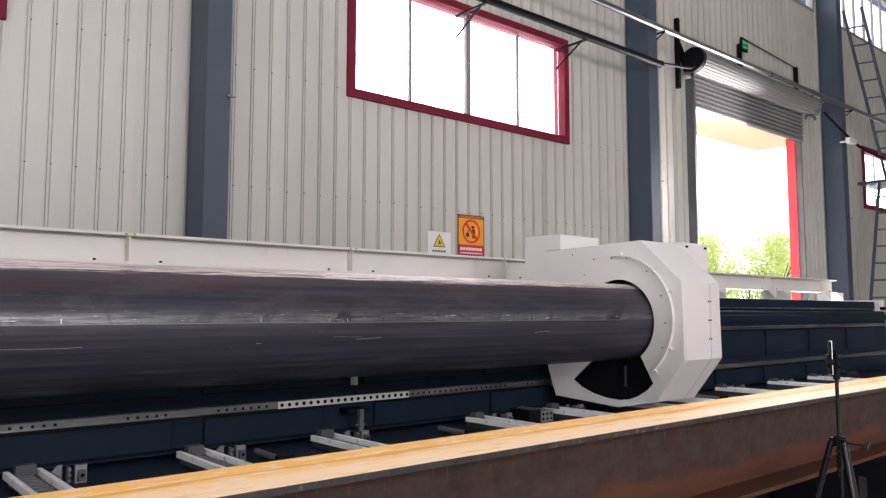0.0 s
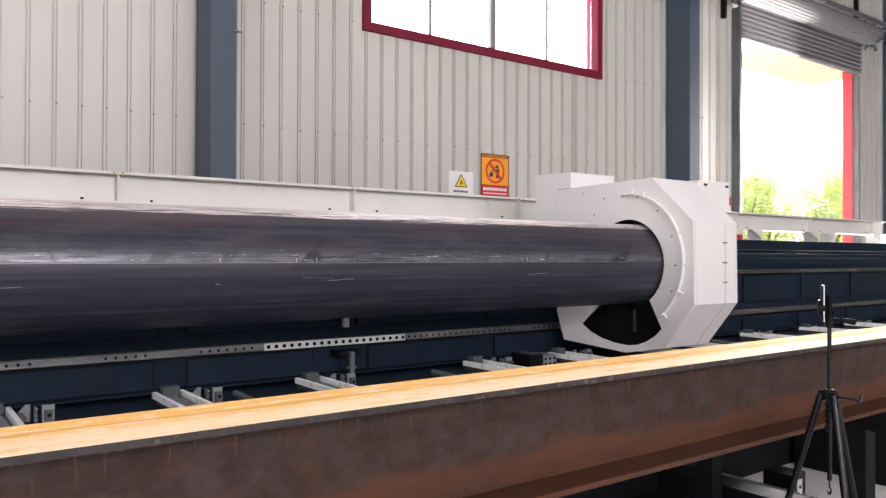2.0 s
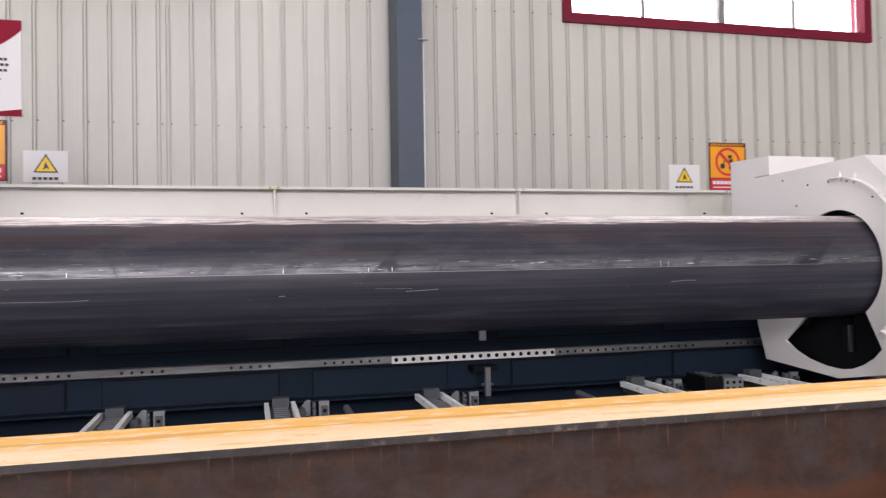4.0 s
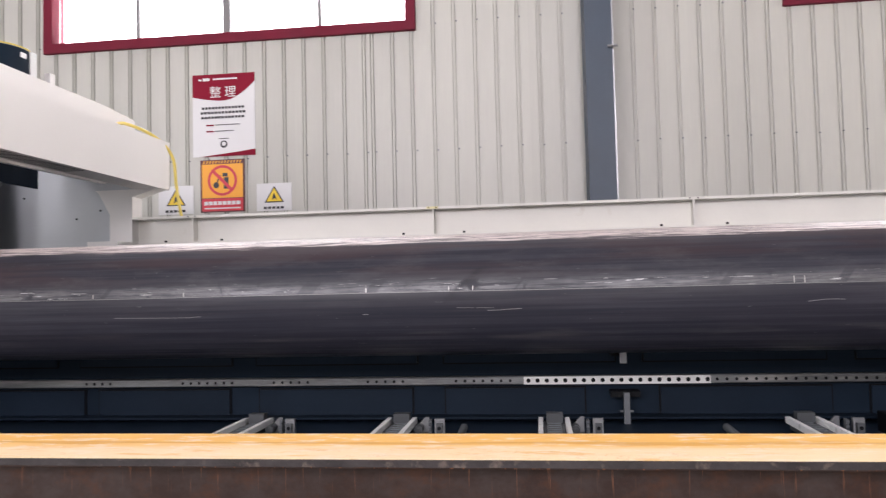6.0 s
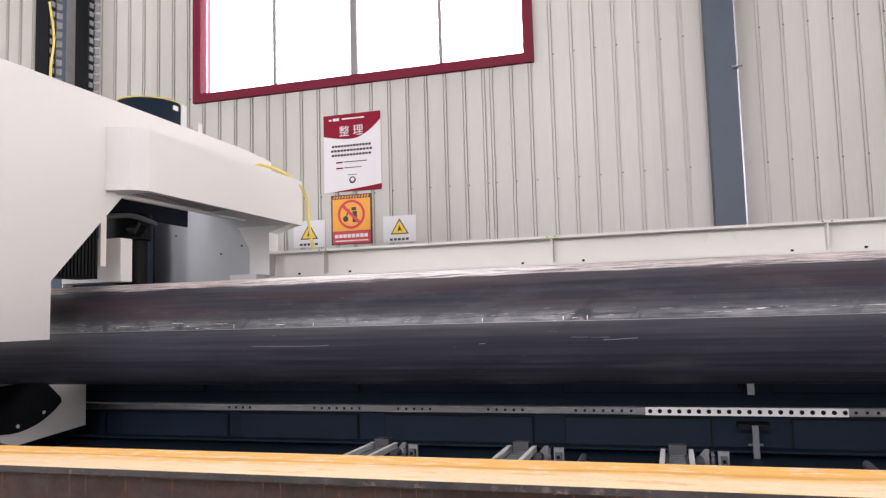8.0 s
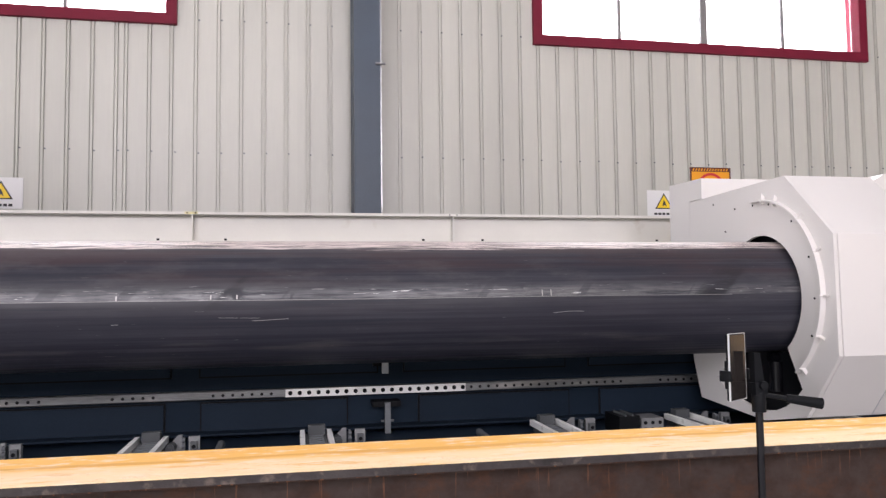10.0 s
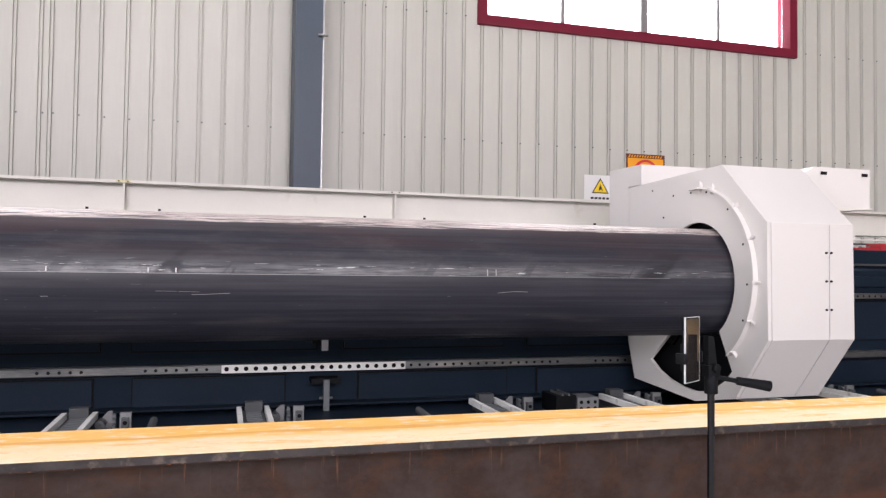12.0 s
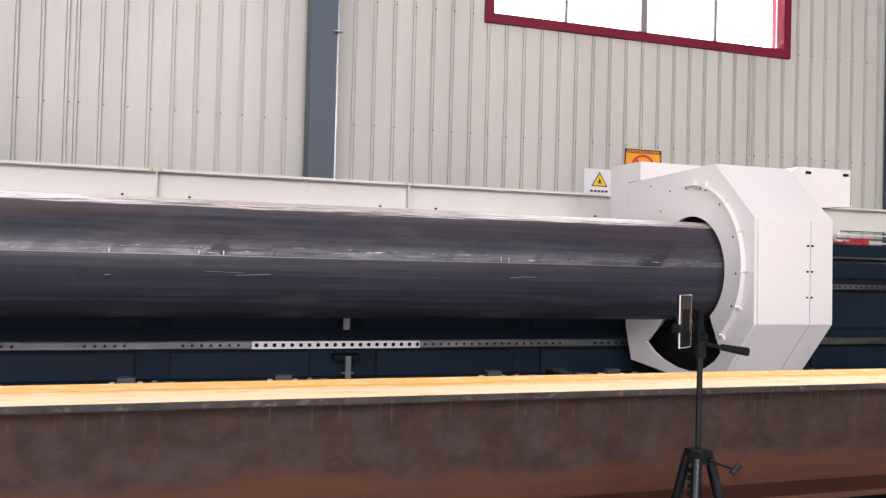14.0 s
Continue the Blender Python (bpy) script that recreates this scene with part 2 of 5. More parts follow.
def pipe_mat():
    """Dark mill scale: long drawn streaks, slanting wipes; the highlight and glints above the weld, the grey sheen and
    the bright scuffed top are painted in.
    """
    m = bpy.data.materials.new("mill_scale_pipe")
    m.use_nodes = True
    g = Nodes(m)
    x, z = g.split.outputs[0], g.split.outputs[2]

    def along_slant(slope, scale, detail):
        """Noise that runs along lines slanting across the pipe's flank."""
        n = g.nodes.new("ShaderNodeTexNoise")
        n.noise_dimensions = "1D"
        n.inputs["Scale"].default_value, n.inputs["Detail"].default_value = scale, detail
        g.link(g.math("SUBTRACT", x, g.math("MULTIPLY", z, slope)), n.inputs["W"])
        return n.outputs[0]

    streak = g.noise((0.35, 22, 22), 2.2, 9, 0.62)
    cloud = g.noise((0.9, 1.8, 1.8), 2.2, 6)
    tint = g.noise((0.45, 6, 6), 1.6, 6, 0.6)
    base = g.blend(g.band(streak, 0.36, 0.66), (0.0185, 0.020, 0.030), (0.043, 0.0425, 0.055))
    base = g.blend(g.band(cloud, 0.42, 0.68, 0.0, 0.55), base, (0.023, 0.024, 0.035))
    # warm brown tint on the upper half, thin traces of it below
    base = g.blend(g.math("MULTIPLY", g.band(z, 0.05, 0.15, 0.08, 1.0), g.band(tint, 0.42, 0.60, 0.0, 0.85)), base, (0.045, 0.0295, 0.034))
    # soft grey sheen painted across the upper flank, and dark slanting wipes through the bright strip
    flank_sheen = g.math("MULTIPLY", g.math("MULTIPLY", g.band(z, 0.03, 0.10), g.band(z, 0.25, 0.17)), g.band(g.noise((1.1, 4.0, 4.0), 2.6, 10, 0.68, radians(9)), 0.48, 0.66, 0.0, 0.36))
    base = g.blend(flank_sheen, base, (0.080, 0.074, 0.08))
    # grey shine round the weld line, also put into the colour
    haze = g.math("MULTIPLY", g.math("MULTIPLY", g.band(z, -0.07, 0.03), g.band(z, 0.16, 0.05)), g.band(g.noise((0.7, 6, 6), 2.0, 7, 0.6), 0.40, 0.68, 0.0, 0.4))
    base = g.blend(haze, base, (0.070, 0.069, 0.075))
    slant = g.band(along_slant(1.1, 2.6, 7), 0.62, 0.76)
    thin_slant = g.band(along_slant(0.8, 6.0, 4), 0.64, 0.68, 0.0, 0.5)
    # highlight above the weld put into the colour, partly rubbed texture
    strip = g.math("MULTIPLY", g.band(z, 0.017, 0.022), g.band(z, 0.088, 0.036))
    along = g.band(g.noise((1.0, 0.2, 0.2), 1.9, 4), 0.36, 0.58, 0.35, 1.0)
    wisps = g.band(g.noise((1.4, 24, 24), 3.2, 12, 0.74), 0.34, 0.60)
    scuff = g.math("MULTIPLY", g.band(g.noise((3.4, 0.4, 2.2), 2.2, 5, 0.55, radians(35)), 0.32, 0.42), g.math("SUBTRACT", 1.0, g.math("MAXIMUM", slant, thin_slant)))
    seam_shine = g.math("MULTIPLY", g.math("MULTIPLY", strip, along), g.math("MULTIPLY", wisps, scuff))
    base = g.blend(seam_shine, base, (0.165, 0.165, 0.17))
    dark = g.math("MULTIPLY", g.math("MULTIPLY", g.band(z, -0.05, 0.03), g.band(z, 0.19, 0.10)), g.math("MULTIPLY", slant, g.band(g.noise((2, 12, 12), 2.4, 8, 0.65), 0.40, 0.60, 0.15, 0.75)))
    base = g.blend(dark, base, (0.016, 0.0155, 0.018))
    # small glints painted into the same highlight
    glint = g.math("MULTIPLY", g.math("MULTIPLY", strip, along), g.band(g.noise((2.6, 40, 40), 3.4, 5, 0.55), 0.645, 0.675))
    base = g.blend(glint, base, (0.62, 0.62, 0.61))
    # reflection along the top painted pale, with scuffs and a ragged, streaky lower edge
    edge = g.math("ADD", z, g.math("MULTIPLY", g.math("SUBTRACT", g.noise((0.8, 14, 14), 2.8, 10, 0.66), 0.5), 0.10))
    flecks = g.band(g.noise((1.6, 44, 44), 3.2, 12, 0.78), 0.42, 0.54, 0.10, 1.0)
    top_reflection = g.math("MULTIPLY", g.band(edge, 0.240, 0.256), flecks)
    base = g.blend(top_reflection, base, (0.66, 0.57, 0.545))
    # a soft smear low on the flank and a few pale specks
    smear = g.math("MULTIPLY", g.math("MULTIPLY", g.band(z, -0.215, -0.185), g.band(z, -0.14, -0.175)), g.band(g.noise((1.2, 12, 12), 1.8, 7), 0.50, 0.70, 0.0, 0.5))
    base = g.blend(smear, base, (0.085, 0.078, 0.08))
    speck = g.band(g.noise((5, 40, 40), 3.0, 4, 0.6), 0.70, 0.73, 0.0, 0.5)
    base = g.blend(speck, base, (0.16, 0.15, 0.15))
    g.link(base, g.bsdf.inputs["Base Color"])
    rough = g.math("SUBTRACT", g.band(streak, 0.3, 0.7, 0.50, 0.34), g.math("MULTIPLY", seam_shine, 0.12))
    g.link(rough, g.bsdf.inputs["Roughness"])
    g.link(g.math("MULTIPLY", seam_shine, 0.35), g.bsdf.inputs["Metallic"])
    g.bsdf.inputs["Specular IOR Level"].default_value = 0.28
    bump = g.nodes.new("ShaderNodeBump")
    bump.inputs["Strength"].default_value, bump.inputs["Distance"].default_value = 0.14, 0.004
    g.link(g.noise((1.2, 26, 26), 2.5, 8, 0.62), bump.inputs["Height"])
    g.link(bump.outputs[0], g.bsdf.inputs["Normal"])
    return m


def beam_mat():
    """Weathered mill steel: grey-brown, thin rust runs from the top edge, rust-brown towards the foot of the web."""
    m = bpy.data.materials.new("rusty_beam_steel")
    m.use_nodes = True
    g = Nodes(m)
    z = g.split.outputs[2]
    mott = g.noise((1.6, 1, 2.0), 5.0, 11, 0.72)
    base = g.blend(g.band(mott, 0.35, 0.68), (0.030, 0.0165, 0.013), (0.048, 0.035, 0.031))
    base = g.blend(g.band(g.noise((2.2, 1, 3.0), 4.0, 11, 0.74), 0.48, 0.66, 0.0, 0.7), base, (0.066, 0.027, 0.014))
    runs = g.math("MULTIPLY", g.band(g.noise((44, 1, 2.2), 1.6, 7, 0.62), 0.57, 0.66), g.band(z, 0.22, 0.30, 0.0, 0.9))
    base = g.blend(runs, base, (0.165, 0.070, 0.034))
    foot = g.math("ADD", z, g.math("MULTIPLY", g.math("SUBTRACT", g.noise((1.0, 1, 2.5), 2.6, 7, 0.62), 0.5), 0.16))
    rust = g.math("MULTIPLY", g.band(foot, 0.135, 0.085), g.band(g.noise((0.7, 3, 9), 3.0, 8, 0.6), 0.25, 0.62, 0.35, 1.0))
    base = g.blend(rust, base, (0.075, 0.030, 0.016))
    g.link(base, g.bsdf.inputs["Base Color"])
    g.bsdf.inputs["Roughness"].default_value = 0.62
    g.bsdf.inputs["Specular IOR Level"].default_value = 0.18
    bump = g.nodes.new("ShaderNodeBump")
    bump.inputs["Strength"].default_value, bump.inputs["Distance"].default_value = 0.25, 0.004
    g.link(g.noise((1, 1, 1), 40, 6), bump.inputs["Height"])
    g.link(bump.outputs[0], g.bsdf.inputs["Normal"])
    return m


def flange_mat():
    """Ochre skin on the beam's upper face: bright light painted in as cream along the outer half, orange-yellow along
    the web.
    """
    m = bpy.data.materials.new("lit_ochre_flange_skin")
    m.use_nodes = True
    g = Nodes(m)
    y = g.math("ADD", g.split.outputs[1], g.math("MULTIPLY", g.math("SUBTRACT", g.noise((0.8, 9, 1), 2.4, 7, 0.6), 0.5), 0.10))
    base = g.blend(g.band(y, 0.03, -0.06), (0.88, 0.50, 0.13), (0.92, 0.68, 0.42))
    base = g.blend(g.band(g.noise((3.2, 8, 1), 3.0, 10, 0.72), 0.50, 0.60, 0.0, 0.6), base, (0.88, 0.73, 0.56))
    base = g.blend(g.band(g.noise((2.2, 9, 1), 2.4, 9, 0.7), 0.54, 0.66, 0.0, 0.7), base, (0.78, 0.42, 0.11))
    line = g.math("MULTIPLY", g.band(y, 0.010, 0.022), g.band(y, 0.046, 0.034))
    base = g.blend(g.math("MULTIPLY", line, 0.7), base, (0.70, 0.34, 0.07))
    crack = g.math("ABSOLUTE", g.math("SUBTRACT", g.noise((5, 12, 1), 2.2, 7, 0.6), 0.5), 0.0)
    base = g.blend(g.math("MULTIPLY", g.band(crack, 0.010, 0.003), g.band(g.noise((1.5, 6, 1), 2.0, 3), 0.46, 0.62, 0.0, 0.55)), base, (0.62, 0.36, 0.14))
    base = g.blend(g.band(g.noise((5, 9, 1), 5.0, 6, 0.6), 0.70, 0.74, 0.0, 0.6), base, (0.30, 0.20, 0.13))
    g.link(base, g.bsdf.inputs["Base Color"])
    g.bsdf.inputs["Roughness"].default_value = 0.72
    g.bsdf.inputs["Specular IOR Level"].default_value = 0.2
    bump = g.nodes.new("ShaderNodeBump")
    bump.inputs["Strength"].default_value, bump.inputs["Distance"].default_value = 0.15, 0.003
    g.link(g.noise((1, 2, 1), 35, 6), bump.inputs["Height"])
    g.link(bump.outputs[0], g.bsdf.inputs["Normal"])
    return m


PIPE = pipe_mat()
BEAM = beam_mat()
BEAM_TOP = flange_mat()
LIP = mat("grey_rolled_edge", (0.037, 0.032, 0.032), 0.6, vary=0.6, scale=9.0, grain=60, bump=0.4, spec=0.2, second=(0.13, 0.10, 0.085), second_at=0.66, second_scale=28)
SCRATCH = plain("bare_scratch", (0.35, 0.34, 0.33), 0.35, 0.6)
WELD = plain("weld_line", (0.20, 0.195, 0.195), 0.45, 0.5)

# ---- building blocks ----


def box(bm, x0, x1, y0, y1, z0, z1):
    vs = [bm.verts.new((x, y, z)) for x in (x0, x1) for y in (y0, y1) for z in (z0, z1)]
    for f in ((0, 1, 3, 2), (4, 6, 7, 5), (0, 4, 5, 1), (2, 3, 7, 6), (0, 2, 6, 4), (1, 5, 7, 3)):
        bm.faces.new([vs[i] for i in f])
    return bm


def place(axis, u, v, w):
    """A point from two coordinates across an axis and one along it."""
    return {"x": (w, u, v), "y": (u, w, v), "z": (u, v, w)}[axis]


def prism(bm, outline, axis, a, b):
    """A solid of this outline from a to b along the axis."""
    p = [bm.verts.new(place(axis, u, v, a)) for u, v in outline]
    q = [bm.verts.new(place(axis, u, v, b)) for u, v in outline]
    n = len(p)
    bm.faces.new(p)
    bm.faces.new(q[::-1])
    for i in range(n):
        bm.faces.new((p[i], q[i], q[(i + 1) % n], p[(i + 1) % n]))
    return bm


def holed(bm, outline, holes, axis, a, b):
    """A plate of this outline with holes through it."""
    rings = []
    for w in (a, b):
        edges, loops = [], []
        for loop in (outline, *holes):
            vs = [bm.verts.new(place(axis, u, v, w)) for u, v in loop]
            edges += [bm.edges.new((vs[i], vs[(i + 1) % len(vs)])) for i in range(len(vs))]
            loops.append(vs)
        bmesh.ops.triangle_fill(bm, use_beauty=True, use_dissolve=False, edges=edges)
        rings.append(loops)
    for p, q in zip(*rings):
        for i in range(len(p)):
            j = (i + 1) % len(p)
            bm.faces.new((p[i], q[i], q[j], p[j]))
    return bm


def rod(bm, a, b, r, sides=16, r2=None):
    """A round bar from a to b."""
    a, b = Vector(a), Vector(b)
    turn = (b - a).to_track_quat("Z", "Y").to_matrix().to_4x4()
    m = Matrix.Translation((a + b) / 2) @ turn
    bmesh.ops.create_cone(bm, cap_ends=True, segments=sides, radius1=r, radius2=r if r2 is None else r2, depth=(b - a).length, matrix=m)
    return bm


def hose(bm, points, r, sides=10, steps=6):
    """A bent round cable through the points."""
    pts = [Vector(p) for p in points]
    line = []
    for i in range(len(pts) - 1):
        p0, p1, p2, p3 = pts[max(i - 1, 0)], pts[i], pts[i + 1], pts[min(i + 2, len(pts) - 1)]
        for k in range(steps):
            t = k / steps
            line.append(0.5 * ((2 * p1) + (p2 - p0) * t + (2 * p0 - 5 * p1 + 4 * p2 - p3) * t * t + (3 * p1 - p0 - 3 * p2 + p3) * t ** 3))
    line.append(pts[-1])
    rings = []
    for i, p in enumerate(line):
        d = (line[min(i + 1, len(line) - 1)] - line[max(i - 1, 0)]).normalized()
        side = d.cross(Vector((0.13, 0.29, 0.95))).normalized()
        up = side.cross(d)
        rings.append([bm.verts.new(p + r * (math.cos(a) * side + math.sin(a) * up)) for a in (2 * math.pi * k / sides for k in range(sides))])
    for p, q in zip(rings, rings[1:]):
        for k in range(sides):
            bm.faces.new((p[k], p[(k + 1) % sides], q[(k + 1) % sides], q[k]))
    bm.faces.new(rings[0][::-1])
    bm.faces.new(rings[-1])
    return bm


def circle(u, v, r, n=48, a0=0.0, a1=360.0):
    full = abs(a1 - a0) >= 360
    return [(u + r * math.cos(radians(a0 + (a1 - a0) * i / (n if full else n - 1))), v + r * math.sin(radians(a0 + (a1 - a0) * i / (n if full else n - 1)))) for i in range(n)]


def root_of(ob):
    while ob.parent:
        ob = ob.parent
    return ob


def part(name, bm, material, parent=None, label="", bevel=0.0, at=None):
    """Links a bmesh, built in the place's own coordinates, as one mesh under its thing."""
    if bevel:
        sharp = [e for e in bm.edges if len(e.link_faces) == 2 and e.calc_face_angle(0) > 0.6]
        bmesh.ops.bevel(bm, geom=sharp, offset=bevel, segments=2, profile=0.6, affect="EDGES", clamp_overlap=True)
    bmesh.ops.recalc_face_normals(bm, faces=bm.faces)
    origin = Vector(at) if at else (root_of(parent).location if parent else Vector((0, 0, 0)))
    bmesh.ops.translate(bm, vec=-Vector(origin), verts=bm.verts)
    mesh = bpy.data.meshes.new(name)
    bm.to_mesh(mesh)
    bm.free()
    mesh.materials.append(material)
    mesh.shade_smooth()
    mesh.set_sharp_from_angle(angle=radians(32))
    ob = new(name, mesh)
    if parent:
        ob.parent = parent
    else:
        ob.location = origin
    if label:
        ob["label"] = label
    return ob


def thing(name, base, label, category, group="", kind=""):
    ob = new(name)
    ob.empty_display_size = 0.1
    ob.location = base
    return tagged(ob, label, category, group, kind)


def solid(name, material, x0, x1, y0, y1, z0, z1, parent=None, label="", bevel=0.0):
    return part(name, box(bmesh.new(), x0, x1, y0, y1, z0, z1), material, parent, label, bevel)


def structure(name, material, boxes, label, category=""):
    bm = bmesh.new()
    for b in boxes:
        box(bm, *b)
    return tagged(part(name, bm, material), label, category, kind="structure")


# ---- the hall ----
structure("floor", CONCRETE, [(HALL_X0, HALL_X1, HALL_Y0, WALL_Y + 0.2, -0.2, 0.0)], "pale smooth concrete workshop floor", "floor")
structure("ground", ASPHALT, [(-900, 900, -900, 1500, -0.6, -0.21)], "pale concrete yard outside the hall", "ground")

# the rear wall, with assumed window openings out of view, and the two ends
rear = []
edge = HALL_X0
for x0, x1, z0, z1 in ASSUMED_REAR_WINDOWS:
    rear += [(edge, x0, HALL_Y0 - 0.2, HALL_Y0, 0, ROOF_Z), (x0, x1, HALL_Y0 - 0.2, HALL_Y0, 0, z0), (x0, x1, HALL_Y0 - 0.2, HALL_Y0, z1, ROOF_Z)]
    edge = x1
rear.append((edge, HALL_X1, HALL_Y0 - 0.2, HALL_Y0, 0, ROOF_Z))
structure("wall_south", PANEL, rear, "pale grey painted panel wall with assumed, unseen window openings", "wall")
structure("wall_west", PANEL, [(HALL_X0 - 0.2, HALL_X0, HALL_Y0, -8.5, 0, ROOF_Z), (HALL_X0 - 0.2, HALL_X0, -8.5, -1.5, 5.6, ROOF_Z), (HALL_X0 - 0.2, HALL_X0, -1.5, WALL_Y + 0.2, 0, ROOF_Z)], "pale grey painted panel end wall with an added, unseen gateway", "wall")
structure("wall_east", PANEL, [(HALL_X1, HALL_X1 + 0.2, HALL_Y0, WALL_Y + 0.2, 0, ROOF_Z)], "pale grey painted panel end wall", "wall")
roof = []
edge = HALL_Y0 - 0.2
for y0, y1, x1 in ADDED_SKYLIGHTS:
    roof += [(HALL_X0 - 0.2, HALL_X1 + 0.2, edge, y0, ROOF_Z, ROOF_Z + 0.15), (HALL_X0 - 0.2, -14.0, y0, y1, ROOF_Z, ROOF_Z + 0.15), (x1, HALL_X1 + 0.2, y0, y1, ROOF_Z, ROOF_Z + 0.15)]
    edge = y1
roof.append((HALL_X0 - 0.2, HALL_X1 + 0.2, edge, WALL_Y + 0.2, ROOF_Z, ROOF_Z + 0.15))
structure("ceiling", ROOF, roof, "unseen grey steel sheet roof with added skylight strips", "ceiling")

# the panelled wall: ribbed sheets round the openings
wall = thing("wall_north", (9.0, WALL_Y, 0), "pale grey ribbed steel sheet wall", "wall", kind="structure")
RIB_H = 0.005
# rib centres, sheet by sheet: where two sheets lap, their end ribs stand close together
RIBS = [-2.382 - 0.2145 * k for k in range(63, -1, -1)]
RIBS += [-2.296 + 0.2138 * k for k in range(11)] + [-0.10 + 0.2138 * k for k in range(9)]
RIBS += [1.813 + 0.214 * k for k in range(17)] + [5.305 + 0.2145 * k for k in range(17)]
RIBS += [8.81 + 0.2145 * k for k in range(118)]


def ribbed(x0, x1, z0, z1):
    """A sheet with narrow upright ribs between pairs of sharp grooves."""
    line = [(x0, 0.0)]
    for c in RIBS:
        if x0 <= c < x1 and x1 - x0 > 0.06:
            c = min(max(c, x0 + 0.026), x1 - 0.026)
            for s in (-0.0155, 0.0155):
                g = c + s
                low, high = (0.0, -RIB_H) if s < 0 else (-RIB_H, 0.0)
                line += [(g - 0.009, low), (g - 0.007, 0.018), (g + 0.007, 0.018), (g + 0.009, high)]
    line.append((x1, 0.0))
    bm = bmesh.new()
    front = [(bm.verts.new((x, WALL_Y + y, z0)), bm.verts.new((x, WALL_Y + y, z1))) for x, y in line]
    for (a, b), (c, d) in zip(front, front[1:]):
        bm.faces.new((a, c, d, b))
    box(bm, x0, x1, WALL_Y + 0.03, WALL_Y + 0.16, z0, z1)
    ob = part("panel", bm, PANEL, wall)
    ob.data.polygons.foreach_set("use_smooth", [False] * len(ob.data.polygons))
    return ob


openings = sorted(WINDOWS + UPPER + [DOOR])
# sheet edges half-way between ribs
EDGES = [(RIBS[i] + RIBS[i + 1]) / 2 for i in range(3, len(RIBS) - 1, 4)]
cuts = sorted({HALL_X0, HALL_X1, *[o[0] for o in openings], *[o[1] for o in openings]})
for a, b in zip(cuts, cuts[1:]):
    holes = sorted((o[2], o[3]) for o in openings if o[0] <= a + 0.001 and o[1] >= b - 0.001)
    stops = [a, *[e for e in EDGES if a + 0.1 < e < b - 0.1], b]
    z = 0.0
    for z0, z1 in [*holes, (ROOF_Z, ROOF_Z)]:
        if z0 > z + 0.01:
            for e0, e1 in zip(stops, stops[1:]):
                ribbed(e0, e1, z, z0)
        z = z1

# fixing screws in rows across the sheets
screw = bmesh.new()
rod(screw, (0, -0.004, 0), (0, 0.002, 0), 0.009, 6)
screw_mesh = bpy.data.meshes.new("screw")
screw.to_mesh(screw_mesh)
screw.free()
screw_mesh.materials.append(GREY_STEEL)
for z in (3.03, 4.34):
    for c in RIBS:
        x = c + 0.023
        if not -7.0 < x < 8.6 or abs(x + 0.04) < 0.2 or abs(x - 7.45) < 0.2 or (z > 4.2 and any(w[0] - 0.05 < x < w[1] + 0.05 for w in WINDOWS)):
            continue
        s = new("screw", screw_mesh)
        s.parent = wall
        s.location = (x - 9.0, -0.001, z + random.uniform(-0.008, 0.008))


def window(name, x0, x1, z0, z1):
    w = thing(name, ((x0 + x1) / 2, WALL_Y, z0), "red-framed strip window with four bright panes", "window", kind="structure")
    f, d = 0.085, 0.05
    bm = bmesh.new()
    holed(bm, [(x0 - 0.02, z0 - 0.02), (x1 + 0.02, z0 - 0.02), (x1 + 0.02, z1 + 0.02), (x0 - 0.02, z1 + 0.02)],
          [[(x0 + f, z0 + f), (x1 - f, z0 + f), (x1 - f, z1 - f), (x0 + f, z1 - f)]], "y", WALL_Y - d, WALL_Y + 0.17)
    part("window_frame", bm, RED_FRAME, w, "dark red painted frame", bevel=0.004)
    mid = (x0 + x1) / 2
    solid("mullion", GREY_FRAME, mid - 0.04, mid + 0.04, WALL_Y + 0.04, WALL_Y + 0.11, z0 + f, z1 - f, w, bevel=0.003)
    for q in (0.25, 0.75):
        c = x0 + (x1 - x0) * q
        solid("sash_stile", GREY_FRAME, c - 0.018, c + 0.018, WALL_Y + 0.06, WALL_Y + 0.10, z0 + f, z1 - f, w)
    for i in range(4):
        a, b = x0 + (x1 - x0) * i / 4, x0 + (x1 - x0) * (i + 1) / 4
        p = solid("pane", GLASS, max(a, x0 + f) + 0.01, min(b, x1 - f) - 0.01, WALL_Y + 0.078, WALL_Y + 0.084, z0 + f, z1 - f, w)
        p.visible_shadow = False
    return w


for i, o in enumerate(WINDOWS):
    window("window_%d" % (i + 1), *o)


